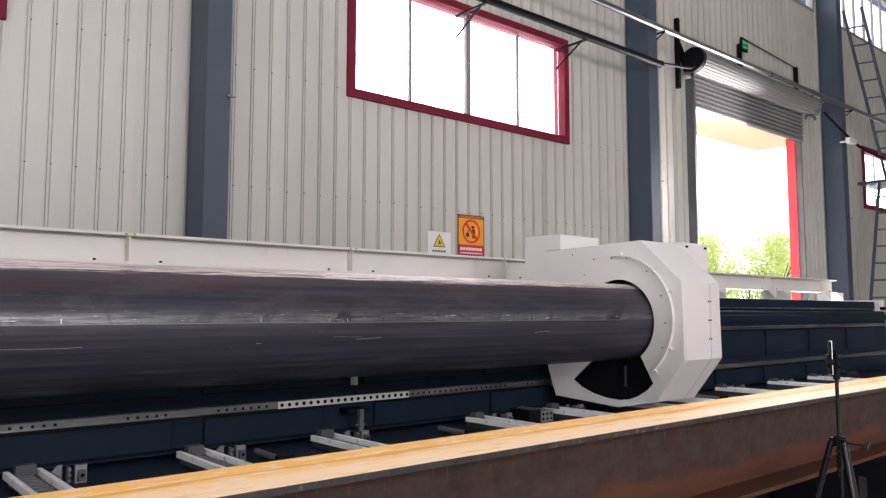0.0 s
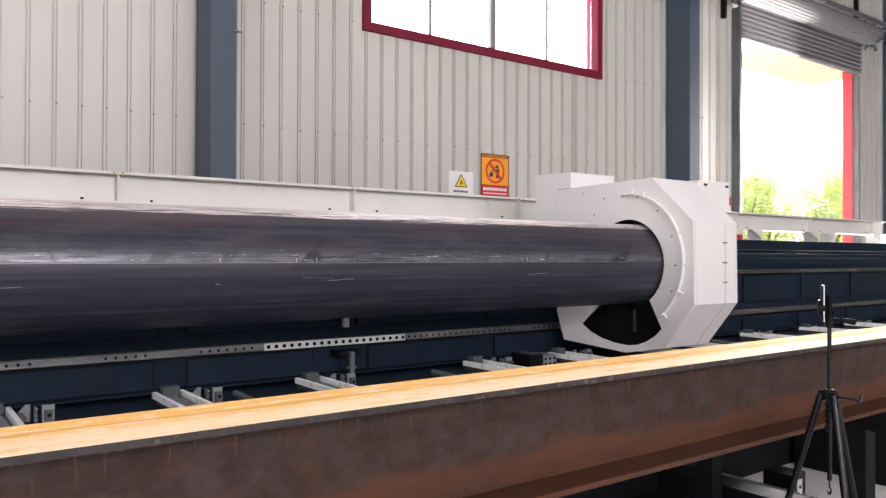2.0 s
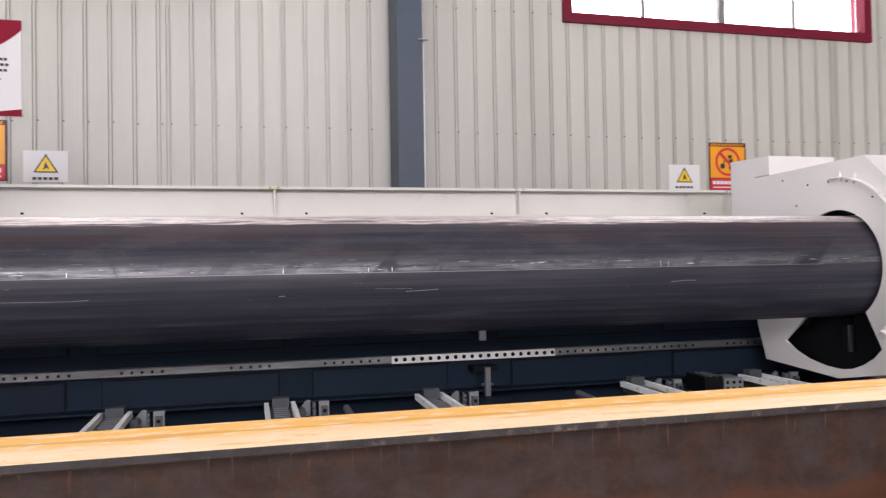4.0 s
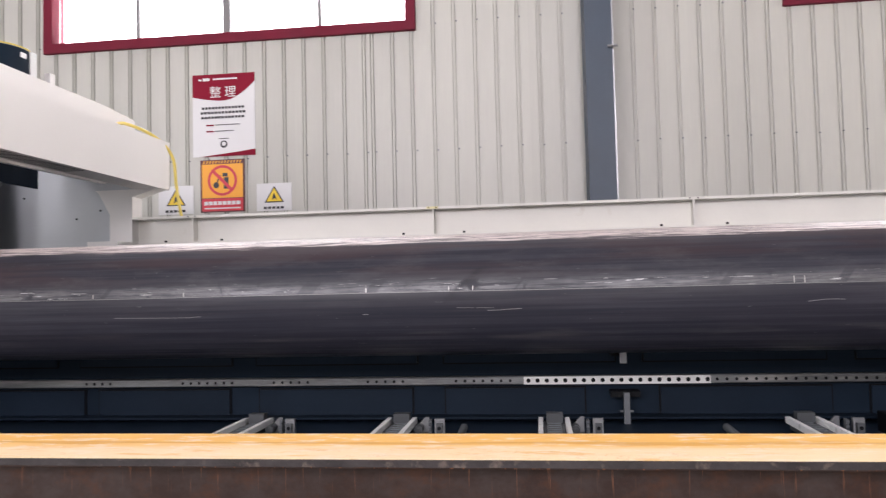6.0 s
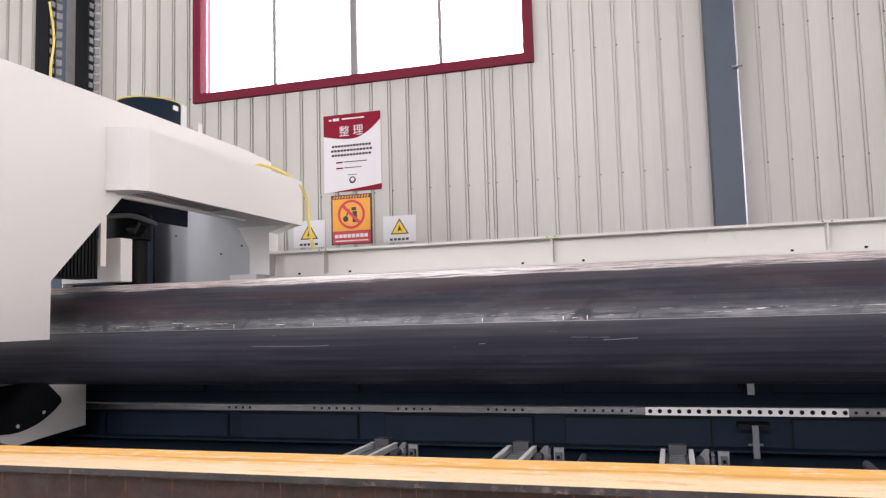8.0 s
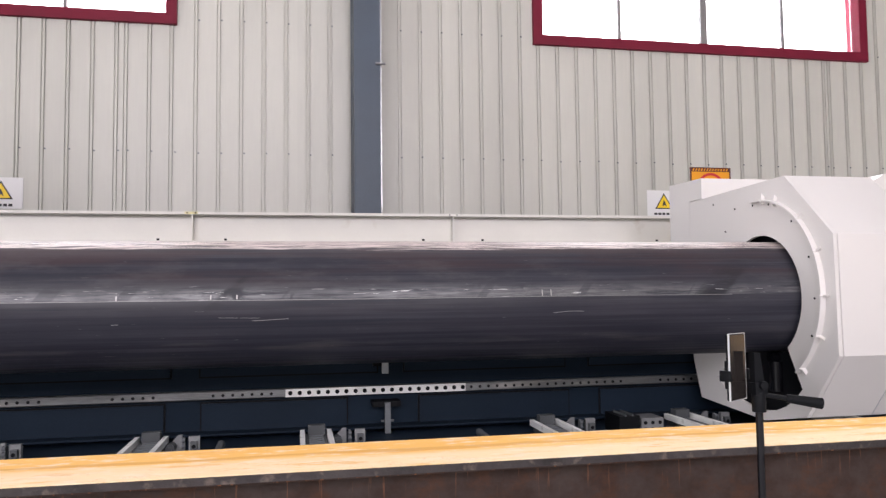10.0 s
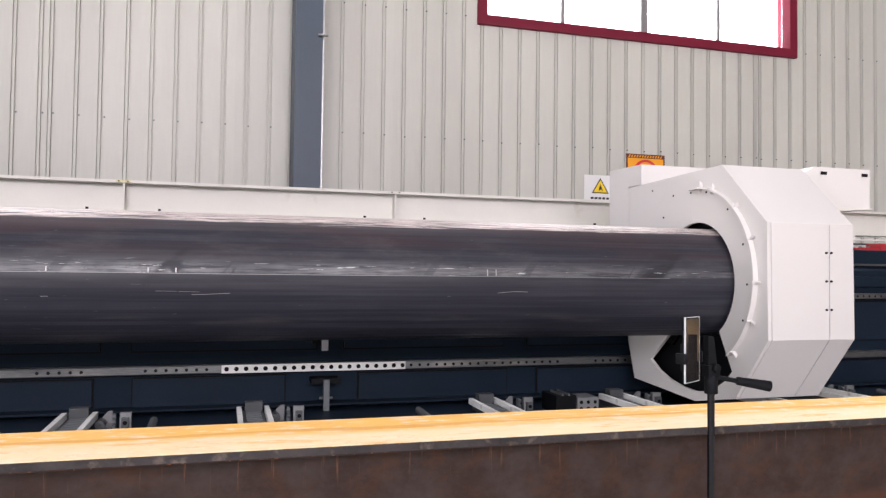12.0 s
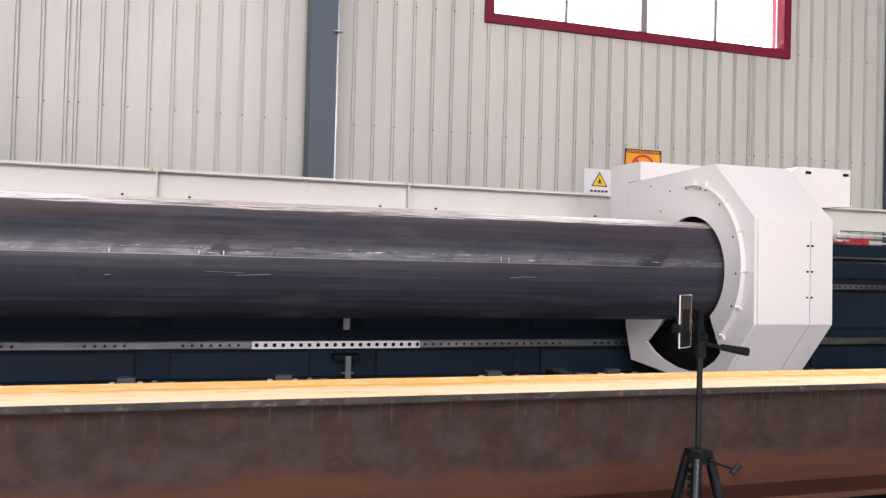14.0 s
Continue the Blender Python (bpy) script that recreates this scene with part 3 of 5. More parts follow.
def upper_window(name, x0, x1, z0, z1):
    w = thing(name, ((x0 + x1) / 2, WALL_Y, z0), "high strip window with narrow upright bars", "window", kind="structure")
    bm = bmesh.new()
    holed(bm, [(x0, z0), (x1, z0), (x1, z1), (x0, z1)], [[(x0 + 0.06, z0 + 0.06), (x1 - 0.06, z0 + 0.06), (x1 - 0.06, z1 - 0.06), (x0 + 0.06, z1 - 0.06)]], "y", WALL_Y - 0.02, WALL_Y + 0.12)
    part("window_frame", bm, GREY_FRAME, w)
    n = round((x1 - x0) / 0.62)
    for i in range(n):
        a, b = x0 + 0.06 + (x1 - x0 - 0.12) * i / n, x0 + 0.06 + (x1 - x0 - 0.12) * (i + 1) / n
        if i:
            solid("glazing_bar", GREY_FRAME, a - 0.02, a + 0.02, WALL_Y + 0.03, WALL_Y + 0.09, z0 + 0.06, z1 - 0.06, w)
        p = solid("pane", GLASS, a + 0.022, b - 0.022, WALL_Y + 0.055, WALL_Y + 0.061, z0 + 0.06, z1 - 0.06, w)
        p.visible_shadow = False


for i, o in enumerate(UPPER):
    upper_window("window_%d" % (i + 11), *o)

# plain bright haze of sky far outside, behind the yard's trees
HAZE = bpy.data.materials.new("bright_haze")
HAZE.use_nodes = True
HAZE.node_tree.nodes["Principled BSDF"].inputs["Base Color"].default_value = (0.9, 0.92, 0.95, 1)
HAZE.node_tree.nodes["Principled BSDF"].inputs["Emission Color"].default_value = (0.96, 0.98, 1.0, 1)
HAZE.node_tree.nodes["Principled BSDF"].inputs["Emission Strength"].default_value = 1.6
structure("backdrop", HAZE, [(-200, 500, 140, 141, -0.2, 130)], "plain bright hazy sky in the distance", "sky")
COL_X = (-15.0, -7.55, -0.04, 7.45, 15.0, 22.5, 30.0)


def column(x):
    c = thing("steel_column", (x, 9.27, 0), "dark blue-grey painted steel H-column against the wall", "column", "columns along the wall")
    solid("front_flange", STEEL_BLUE, x - 0.125, x + 0.125, 9.06, 9.075, 0, 10.9, c, bevel=0.002)
    solid("rear_flange", STEEL_BLUE, x - 0.125, x + 0.125, 9.485, 9.5, 0, 10.9, c)
    solid("web", STEEL_BLUE, x - 0.006, x + 0.006, 9.075, 9.485, 0, 10.9, c)
    solid("base_plate", STEEL_BLUE, x - 0.22, x + 0.22, 9.02, 9.5, 0.0, 0.025, c)
    # a closing sheet on the shaded flank and an edge strip of bare primer
    solid("flank_sheet", STEEL_BLUE, x - 0.12, x - 0.11, 9.08, 9.48, 0, 10.9, c)
    solid("edge_strip", GALV, x + 0.126, x + 0.138, 9.065, 9.2, 0, 10.9, c, "pale grey conduit strip")
    bm = bmesh.new()
    rod(bm, (x + 0.12, 9.05, 3.835), (x + 0.12, 9.0, 3.835), 0.008, 8)
    rod(bm, (x + 0.08, 9.03, 3.835), (x + 0.17, 9.03, 3.835), 0.012, 8)
    part("conduit_clip", bm, GALV, c)
    return c


for x in COL_X:
    column(x)

# ---- roller door, yard and trees ----
dx0, dx1, dz0, dz1 = DOOR
door = thing("door_1", ((dx0 + dx1) / 2, WALL_Y, 0), "half-raised grey steel roller shutter over an open doorway", "roller door", kind="structure")
for i in range(8):
    z = 5.425 + i * 0.085
    bm = bmesh.new()
    prism(bm, [(9.40, z + 0.004), (9.36, z + 0.02), (9.36, z + 0.066), (9.40, z + 0.081), (9.415, z + 0.081), (9.415, z + 0.004)], "x", dx0 - 0.06, dx1 + 0.06)
    part("slat", bm, SHUTTER, door)
bm = bmesh.new()
ring = []
for k in range(22):
    for d, r in ((0.0, 0.195), (3.5, 0.212), (12.0, 0.212)):
        a = radians(k * 360 / 22 + d)
        ring.append((9.20 + r * math.cos(a), 6.22 + r * math.sin(a)))
prism(bm, ring, "x", dx0 - 0.25, dx1 + 0.15)
part("shutter_roll", bm, SHUTTER, door, "rolled grey steel slats")
bm = bmesh.new()
rod(bm, (dx0 - 0.36, 9.20, 6.22), (dx0 - 0.26, 9.20, 6.22), 0.225, 28)
prism(bm, [(9.24, 6.0), (WALL_Y - 0.01, 6.75), (WALL_Y - 0.01, 6.5), (9.4, 6.05)], "x", dx0 - 0.33, dx0 - 0.29)
part("end_disc", bm, BLACK, door, "black round end bracket")
solid("guide_channel", GREY_STEEL, dx0 - 0.09, dx0 - 0.02, 9.36, WALL_Y - 0.002, 0, 5.98, door)
solid("guide_channel", GREY_STEEL, dx1 + 0.01, dx1 + 0.05, 9.40, WALL_Y - 0.002, 0, 5.98, door)
solid("hood_plate", ROOF, dx0 - 0.1, dx1 + 0.1, WALL_Y - 0.03, WALL_Y - 0.004, 6.06, 6.5, door)
for x, z0, z1 in ((8.86, 5.75, 7.05), (11.12, 6.4, 7.1), (13.6, 6.38, 7.15)):
    solid("hanger", BLACK, x - 0.035, x + 0.035, 9.44, WALL_Y - 0.008, z0, z1, door, "black upright bracket")
bm = bmesh.new()
for k in range(26):
    a = Vector((13.65 + random.uniform(-0.2, 0.2), 9.15 + random.uniform(-0.12, 0.12), 6.2 + random.uniform(-0.2, 0.22)))
    rod(bm, a, a + Vector((random.uniform(-0.14, 0.14), random.uniform(-0.08, 0.08), random.uniform(-0.12, 0.12))), random.uniform(0.012, 0.045), 8)
part("drive_motor", bm, GREY_STEEL, door, "grey drive motor with chain and wiring")
hung = thing("exit_sign", (11.25, 9.46, 7.0), "small lit green exit sign on a thin bracket", "sign")
solid("casing", BLACK, 11.16, 11.42, 9.455, 9.48, 6.99, 7.25, hung)
solid("lit_face", EXIT_GREEN, 11.19, 11.39, 9.449, 9.454, 7.02, 7.22, hung, "dark green face")
bm = bmesh.new()
box(bm, 11.21, 11.28, 9.445, 9.448, 7.13, 7.20)
box(bm, 11.30, 11.37, 9.445, 9.448, 7.14, 7.19)
box(bm, 11.22, 11.37, 9.445, 9.448, 7.05, 7.09)
part("lit_marks", bm, GREEN_LAMP, hung, "glowing green marks")
bm = bmesh.new()
rod(bm, (11.2, 9.48, 7.27), (13.6, 9.48, 7.14), 0.012, 8)
part("feed_conduit", bm, BLACK, hung)

structure("trim_door_reveal", RED_JAMB, [(13.50, 13.518, WALL_Y - 0.005, WALL_Y + 0.19, 0.0, 5.555), (9.06, 9.16, WALL_Y + 0.17, WALL_Y + 0.3, -0.2, 5.5)], "bright red painted outer door jamb", "door jamb")
canopy = thing("door_canopy", (11.0, 10.2, 5.55), "pale beige canopy over the doorway outside", "canopy")
solid("soffit", SOFFIT, 8.2, 14.25, WALL_Y + 0.165, 10.8, 5.56, 5.75, canopy, bevel=0.01)
solid("roof_sheet", ROOF, 8.15, 14.3, WALL_Y + 0.165, 10.85, 5.755, 5.8, canopy)
lampc = thing("canopy_lamp", (9.6, 9.95, 5.5), "small white lamp on a bent arm under the canopy", "lamp")
bm = bmesh.new()
hose(bm, [(9.50, 9.75, 5.46), (9.65, 9.8, 5.36), (9.85, 9.85, 5.48), (9.95, 9.95, 5.56)], 0.02)
part("arm", bm, BLACK, lampc)
bm = bmesh.new()
rod(bm, (9.42, 9.74, 5.42), (9.60, 9.78, 5.38), 0.03, 12, 0.055)
part("head", bm, WHITE, lampc)


def tree(x, y, high, wide, seed):
    rng = random.Random(seed)
    t = thing("tree", (x, y, -0.21), "leafy green yard tree in bright daylight", "tree", "trees beyond the yard")
    bm = bmesh.new()
    rod(bm, (x, y, -0.21), (x, y, high * 0.55), 0.16, 10, 0.07)
    for k in range(6):
        a = rng.uniform(0, 6.28)
        rod(bm, (x, y, high * rng.uniform(0.25, 0.5)), (x + wide * 0.4 * math.cos(a), y + wide * 0.4 * math.sin(a), high * rng.uniform(0.55, 0.85)), 0.06, 6, 0.02)
    part("trunk", bm, BARK, t)
    bm = bmesh.new()
    for k in range(26):
        a, r, h = rng.uniform(0, 6.28), wide * 0.5 * math.sqrt(rng.random()), rng.uniform(0.22, 0.98)
        r *= 1.0 - 0.55 * max(0, h - 0.6) / 0.4
        c = Vector((x + r * math.cos(a), y + r * math.sin(a), high * h))
        for j in range(110):
            d = Vector((rng.gauss(0, 0.28), rng.gauss(0, 0.28), rng.gauss(0, 0.42)))
            u = Vector((rng.uniform(-1, 1), rng.uniform(-1, 1), rng.uniform(-1, 1))).normalized()
            v = u.orthogonal().normalized()
            s = rng.uniform(0.06, 0.15)
            p = c + d
            bm.faces.new([bm.verts.new(p + s * u), bm.verts.new(p + s * 0.55 * v), bm.verts.new(p - s * u), bm.verts.new(p - s * 0.55 * v)])
    part("crown", bm, LEAF, t)
    return t


rng = random.Random(4)
for k in range(15):
    tree(31 + k * 2.1 + rng.uniform(-0.6, 0.6), 27 + rng.uniform(-2.5, 2.5), rng.uniform(5.4, 7.6), rng.uniform(2.6, 3.6), k)
structure("ground_verge", GRASS, [(20, 110, 25.0, 60.0, -0.209, -0.16)], "green grass verge beyond the yard", "grass")

# ---- services along the wall ----
galv = thing("conduit_pipe", (8.0, 8.95, 6.39), "long shiny galvanised pipe hung from the columns", "pipe")
bm = bmesh.new()
rod(bm, (-14.5, 8.95, 6.39), (32.0, 8.95, 6.39), 0.047, 20)
part("tube", bm, GALV, galv)
for x in COL_X:
    bm = bmesh.new()
    box(bm, x + 0.127, x + 0.15, 8.90, 9.30, 6.318, 6.342)
    rod(bm, (x + 0.139, 8.92, 6.32), (x + 0.139, 9.28, 6.12), 0.012, 8)
    part("bracket", bm, BLACK, galv)
for x in (-11.0, -4.0, 3.6, 11.3, 18.5):
    bm = bmesh.new()
    rod(bm, (x - 0.03, 8.95, 6.39), (x + 0.03, 8.95, 6.39), 0.053, 20)
    part("coupling", bm, GREY_STEEL, galv)
duct = thing("cable_duct", (5.5, 8.95, 5.75), "black cable duct along the wall with a rounded end", "cable duct")
bm = bmesh.new()
rod(bm, (3.2, 8.95, 5.765), (7.50, 8.95, 5.765), 0.055, 18)
bmesh.ops.create_uvsphere(bm, u_segments=14, v_segments=8, radius=0.060, matrix=Matrix.Translation((7.51, 8.95, 5.765)))
part("tube", bm, BLACK, duct)
bm = bmesh.new()
hose(bm, [(7.48, 8.96, 5.78), (8.0, 9.0, 5.86), (8.6, 9.08, 5.97), (8.9, 9.15, 6.1)], 0.025)
part("tail_cable", bm, BLACK, duct)
for x in (5.54, 3.5):
    bm = bmesh.new()
    box(bm, x - 0.02, x + 0.02, 8.90, WALL_Y - 0.014, 5.685, 5.709)
    rod(bm, (x, 9.02, 5.69), (x, WALL_Y - 0.014, 5.40), 0.014, 8)
    part("bracket", bm, BLACK, duct)
cable = thing("slack_cable", (16.0, 8.8, 5.3), "black cable hanging slack from the far column", "cable")
bm = bmesh.new()
hose(bm, [(13.6, 8.9, 6.0), (14.6, 8.95, 5.78), (15.6, 8.9, 5.5), (17.5, 8.9, 5.45), (20, 8.9, 5.7)], 0.03)
part("strand", bm, BLACK, cable)
cctv = thing("security_camera", (14.75, 8.9, 5.45), "white security camera on a column arm", "camera")
bm = bmesh.new()
rod(bm, (14.75, 9.06, 5.55), (14.75, 8.85, 5.55), 0.02, 10)
box(bm, 14.6, 14.95, 8.78, 8.88, 5.48, 5.6)
part("body", bm, WHITE, cctv, bevel=0.01)


def ladder(name, foot, top, label):
    foot, top = Vector(foot), Vector(top)
    t = thing(name, foot, label, "ladder", "ladders by the far column")
    side = Vector((-0.05, 0.18, 0))
    for s in (-1, 1):
        bm = bmesh.new()
        rod(bm, foot + s * side, top + s * side, 0.035, 10)
        part("stile", bm, STEEL_BLUE, t)
    n = int((top - foot).length / 0.42)
    for i in range(1, n):
        p = foot.lerp(top, i / n)
        bm = bmesh.new()
        rod(bm, p - side, p + side, 0.02, 8)
        part("rung", bm, STEEL_BLUE, t)


ladder("ladder", (15.45, 8.85, 0.0), (16.95, 8.85, 4.9), "dark steel ladder leaning by the far column")
ladder("ladder", (17.3, 8.80, 4.93), (15.1, 8.80, 8.7), "dark steel ladder rising behind the far column")
landing = thing("ladder_landing", (16.9, 8.85, 4.85), "dark steel landing between two ladders", "platform")
solid("deck", STEEL_BLUE, 16.8, 18.0, 8.5, WALL_Y - 0.02, 4.86, 4.92, landing)

# ---- machine bed ----
bed = thing("machine_bed", (0.0, 6.8, 0.0), "long dark blue-grey steel machine bed with polished guide rails", "machine bed")
BX0, BX1 = -10.0, 9.4
bm = bmesh.new()
prism(bm, [(6.42, 0.0), (6.42, 1.69), (6.43, 1.70), (6.575, 1.706), (6.575, 1.728), (6.56, 1.729), (6.56, 1.84), (6.565, 1.845), (7.55, 1.845), (7.6, 1.80), (7.6, 0.0)], "x", BX0, BX1)
part("body", bm, DARK, bed)
part("apron_strip", prism(bmesh.new(), [(6.385, 1.575), (6.42, 1.575), (6.42, 1.655), (6.385, 1.645)], "x", BX0, BX1 - 0.02), DARK, bed)
part("ledge", prism(bmesh.new(), [(6.30, 0.885), (6.42, 0.87), (6.42, 0.895), (6.30, 0.895)], "x", BX0, BX1), DARK_PANEL, bed)
for z0, z1, y in ((1.068, 1.117, 6.375), (1.487, 1.527, 6.372)):
    bm = bmesh.new()
    prism(bm, [(6.42, z0), (y, z0), (y - 0.005, z0 + 0.006), (y - 0.005, z1 - 0.006), (y, z1), (6.42, z1)], "x", BX0, BX1 - 0.05)
    part("guide_rail", bm, RAIL_STEEL, bed, "polished steel guide rail")
solid("rail_lip", RAIL_STEEL, BX0, BX1 - 0.05, 6.535, 6.5595, 1.728, 1.742, bed, "thin bright edge strip")
solid("cover_strip", BRIGHT_STEEL, -0.765, 0.275, 6.3665, 6.3695, 1.070, 1.115, bed, "bright perforated cover strip")


def recessed(x0, x1, z0, z1):
    """A shallow framed cover on the bed's front."""
    bm = bmesh.new()
    box(bm, x0, x1, 6.405, 6.42, z0, z1)
    p = part("cover_panel", bm, DARK_PANEL, bed, bevel=0.004)
    # black backing added to draw the dark gap round the cover
    solid("seal", BLACK, x0 - 0.009, x1 + 0.009, 6.413, 6.4195, z0 - 0.009, z1 + 0.009, p)


for k in range(-6, 6):
    x0 = 2.215 + 1.148 * k
    recessed(x0, x0 + 0.985, 1.195, 1.462)
for x0, x1 in ((-7.6, -6.7), (-6.5, -5.6), (-5.4, -4.5), (-4.36, -3.5), (-3.4, -2.552), (-2.36, -1.424), (-1.222, -0.42), (0.006, 0.925), (1.134, 2.05), (2.25, 3.17), (3.37, 4.3), (4.5, 5.4), (5.6, 6.5), (6.7, 7.6)):
    recessed(x0, x1, 0.895, 1.045)
hole = bmesh.new()
rod(hole, (0, 0.001, 0), (0, -0.0015, 0), 0.0125, 12)
hole_mesh = bpy.data.meshes.new("bolt_hole")
hole.to_mesh(hole_mesh)
hole.free()
hole_mesh.materials.append(BLACK)
# bright cover strip with twenty holes; beyond it runs of smaller holes placed to fit the camera's view
dim = {*range(20, 39), *range(43, 48), *range(55, 62), *range(-8, -1), *range(-18, -13), *range(-29, -24), *range(-40, -33), *range(-52, -48)}
for k in range(-60, 70):
    x = -0.738 + 0.0524 * k
    bright = 0 <= k < 20
    if not bright and k not in dim:
        continue
    h = new("bolt_hole", hole_mesh)
    h.parent = bed
    h.location = (x, (6.3662 if bright else 6.3695) - 6.8, 1.0925)
    if not bright:
        h.scale = (0.7, 1, 0.7)
for k in range(0, 110):
    h = new("bolt_hole", hole_mesh)
    h.parent = bed
    h.location = (2.9 + 0.0522 * k, 6.3665 - 6.8, 1.507)
    h.scale = (0.6, 1, 0.6)
# a brace with its plate on the bed's front
brace = thing("limit_switch", (-0.2, 6.40, 0.8), "small grey limit switch bracket on the bed", "bracket")
solid("post", GREY_STEEL, -0.214, -0.182, 6.268, 6.298, 0.861, 1.032, brace, bevel=0.003)
solid("cross_plate", BLACK, -0.28, -0.12, 6.2985, 6.419, 1.005, 1.035, brace, bevel=0.003)
solid("upper_tab", CABINET, -0.219, -0.184, 6.34, 6.375, 1.188, 1.255, brace, bevel=0.003)
solid("upper_plate", BLACK, -0.27, -0.22, 6.375, 6.419, 1.228, 1.253, brace, bevel=0.003)
for x in (-0.236, -0.163):
    part("bolt", rod(bmesh.new(), (x + (0.02 if x < -0.2 else -0.02), 6.283, 0.93), (x, 6.283, 0.93), 0.007, 8), GREY_STEEL, brace)
endbox = thing("control_box", (9.5, 6.85, 0.0), "small white control box on a post at the bed's end", "control box")
solid("post", DARK, 9.44, 9.54, 6.8, 6.9, 0.0, 1.70, endbox, "dark steel post")
solid("casing", WHITE, 9.41, 9.62, 6.5, 7.25, 1.701, 1.87, endbox, bevel=0.008)
solid("lid_seam", LINK_GREY, 9.406, 9.4095, 6.52, 7.23, 1.80, 1.804, endbox)
solid("connector", BLACK, 9.44, 9.52, 6.44, 6.499, 1.72, 1.77, endbox)

bin_ = thing("storage_bin", (11.4, 7.3, 0.0), "blue plastic storage bin with a white rim standing on the floor", "bin")
solid("body", BIN_BLUE, 11.07, 11.75, 7.0, 7.6, 0.0, 1.03, bin_, bevel=0.02)
for z in (0.35, 0.62, 0.86):
    solid("rib", BIN_BLUE, 11.055, 11.765, 6.985, 7.615, z, z + 0.03, bin_, bevel=0.004)
solid("rim", WHITE, 11.05, 11.77, 6.98, 7.62, 1.031, 1.075, bin_, "white rim", bevel=0.006)

# base frame in front of the bed and the slides on it
frame_ = thing("base_frame", (0.0, 6.0, 0.0), "dark steel base frame below the pipe", "frame")
solid("deck", DARK_PANEL, -10.0, 9.0, 5.60, 6.40, 0.80, 0.86, frame_, bevel=0.004)
# black skirt added to close off the lit floor under the frame
solid("front_beam", BLACK, -10.0, 9.0, 5.20, 5.599, 0.0, 0.80, frame_, bevel=0.004)
for k in range(13):
    solid("leg", DARK, -9.9 + 1.55 * k, -9.75 + 1.55 * k, 5.62, 5.8, 0.0, 0.799, frame_)


def slide(x):
    t = thing("support_slide", (x, 6.0, 0.86), "pair of pale slide rails with a dark end stop", "slide", "slides along the bed")
    for d in (-0.082, 0.058):
        solid("slide_rail", SLIDE_WHITE, x + d - 0.012, x + d + 0.012, 5.44, 6.10, 0.90, 0.932, t, bevel=0.004)
    solid("slide_plate", STOP_GREY, x - 0.066, x + 0.042, 5.55, 6.12, 0.862, 0.905, t, bevel=0.003)
    for k in range(9):
        solid("plate_rib", GREY_STEEL, x - 0.05, x + 0.026, 5.6 + 0.055 * k, 5.615 + 0.055 * k, 0.905, 0.911, t)
    solid("end_stop", STOP_GREY, x - 0.052, x + 0.035, 6.04, 6.1, 0.912, 0.960, t, "dark grey end stop", bevel=0.004)
    part("side_bracket", prism(bmesh.new(), [(x + 0.085, 0.862), (x + 0.145, 0.862), (x + 0.145, 0.945), (x + 0.125, 0.945), (x + 0.085, 0.90)], "y", 6.03, 6.045), PLATE, t, "worn steel side bracket")
    bm = bmesh.new()
    rod(bm, (x + 0.098, 5.95, 0.892), (x + 0.098, 6.028, 0.892), 0.022, 14)
    rod(bm, (x + 0.098, 5.942, 0.892), (x + 0.098, 5.95, 0.892), 0.009, 8)
    part("guide_wheel", bm, STOP_GREY, t)
    bm = bmesh.new()
    for z in (0.876, 0.902, 0.928):
        rod(bm, (x + 0.152, 5.97, z), (x + 0.168, 5.97, z), 0.011, 10)
    box(bm, x + 0.154, x + 0.166, 5.972, 6.0, 0.862, 0.94)
    part("fitting", bm, GREY_STEEL, t, "stack of small grey fittings")
    solid("bearing_plate", PLATE, x + 0.185, x + 0.238, 5.96, 5.985, 0.862, 0.947, t, "worn bearing plate with a square boss", bevel=0.003)
    solid("boss", STOP_GREY, x + 0.196, x + 0.228, 5.935, 5.9595, 0.875, 0.925, t, bevel=0.006)
    part("bore", rod(bmesh.new(), (x + 0.212, 5.9345, 0.902), (x + 0.212, 5.932, 0.902), 0.010, 12), BLACK, t)
    return t


first = slide(-0.592)
for x in (-2.235, -1.416, 0.675, 1.49, 2.30, 2.90, 4.05, 5.13, 6.1):
    copy_thing(first, Matrix.Translation((x, 6.0, 0.86)))
valve = thing("valve_block", (1.2, 5.95, 0.86), "silver valve block with two black ports", "valve")
solid("body", BLACK, 1.03, 1.15, 5.9, 6.1, 0.86, 0.96, valve, bevel=0.005)
solid("face", PLATE, 1.16, 1.29, 5.9, 6.05, 0.86, 0.945, valve, "worn silver face", bevel=0.005)
for x in (1.182, 1.225, 1.268):
    for z in (0.885, 0.92):
        part("port", rod(bmesh.new(), (x, 5.8995, z), (x, 5.896, z), 0.010, 10), BLACK, valve)
for x in (1.06, 1.10):
    solid("fin", GREY_STEEL, x, x + 0.008, 5.89, 6.05, 0.9605, 0.972, valve)
for x in (-1.08, 0.27, 3.4):
    t = thing("guide_roller", (x, 5.7, 0.86), "short grey roller lying on the base frame", "roller", "rollers along the bed")
    bm = bmesh.new()
    rod(bm, (x, 5.72, 0.885), (x, 6.02, 0.892), 0.02, 14)
    part("drum", bm, GREY_STEEL, t)
    solid("cradle", BLACK, x - 0.05, x + 0.05, 5.68, 5.71, 0.86, 0.92, t)

# white rack beam over the bed
rack = thing("rack_beam", (3.0, 7.4, 1.845), "long white-painted I-beam over the machine bed", "beam")
RX0, RX1 = -3.76, 9.93
solid("top_flange", WHITE_RAIL, RX0, RX1, 7.31, 7.49, 2.200, 2.218, rack, bevel=0.002)
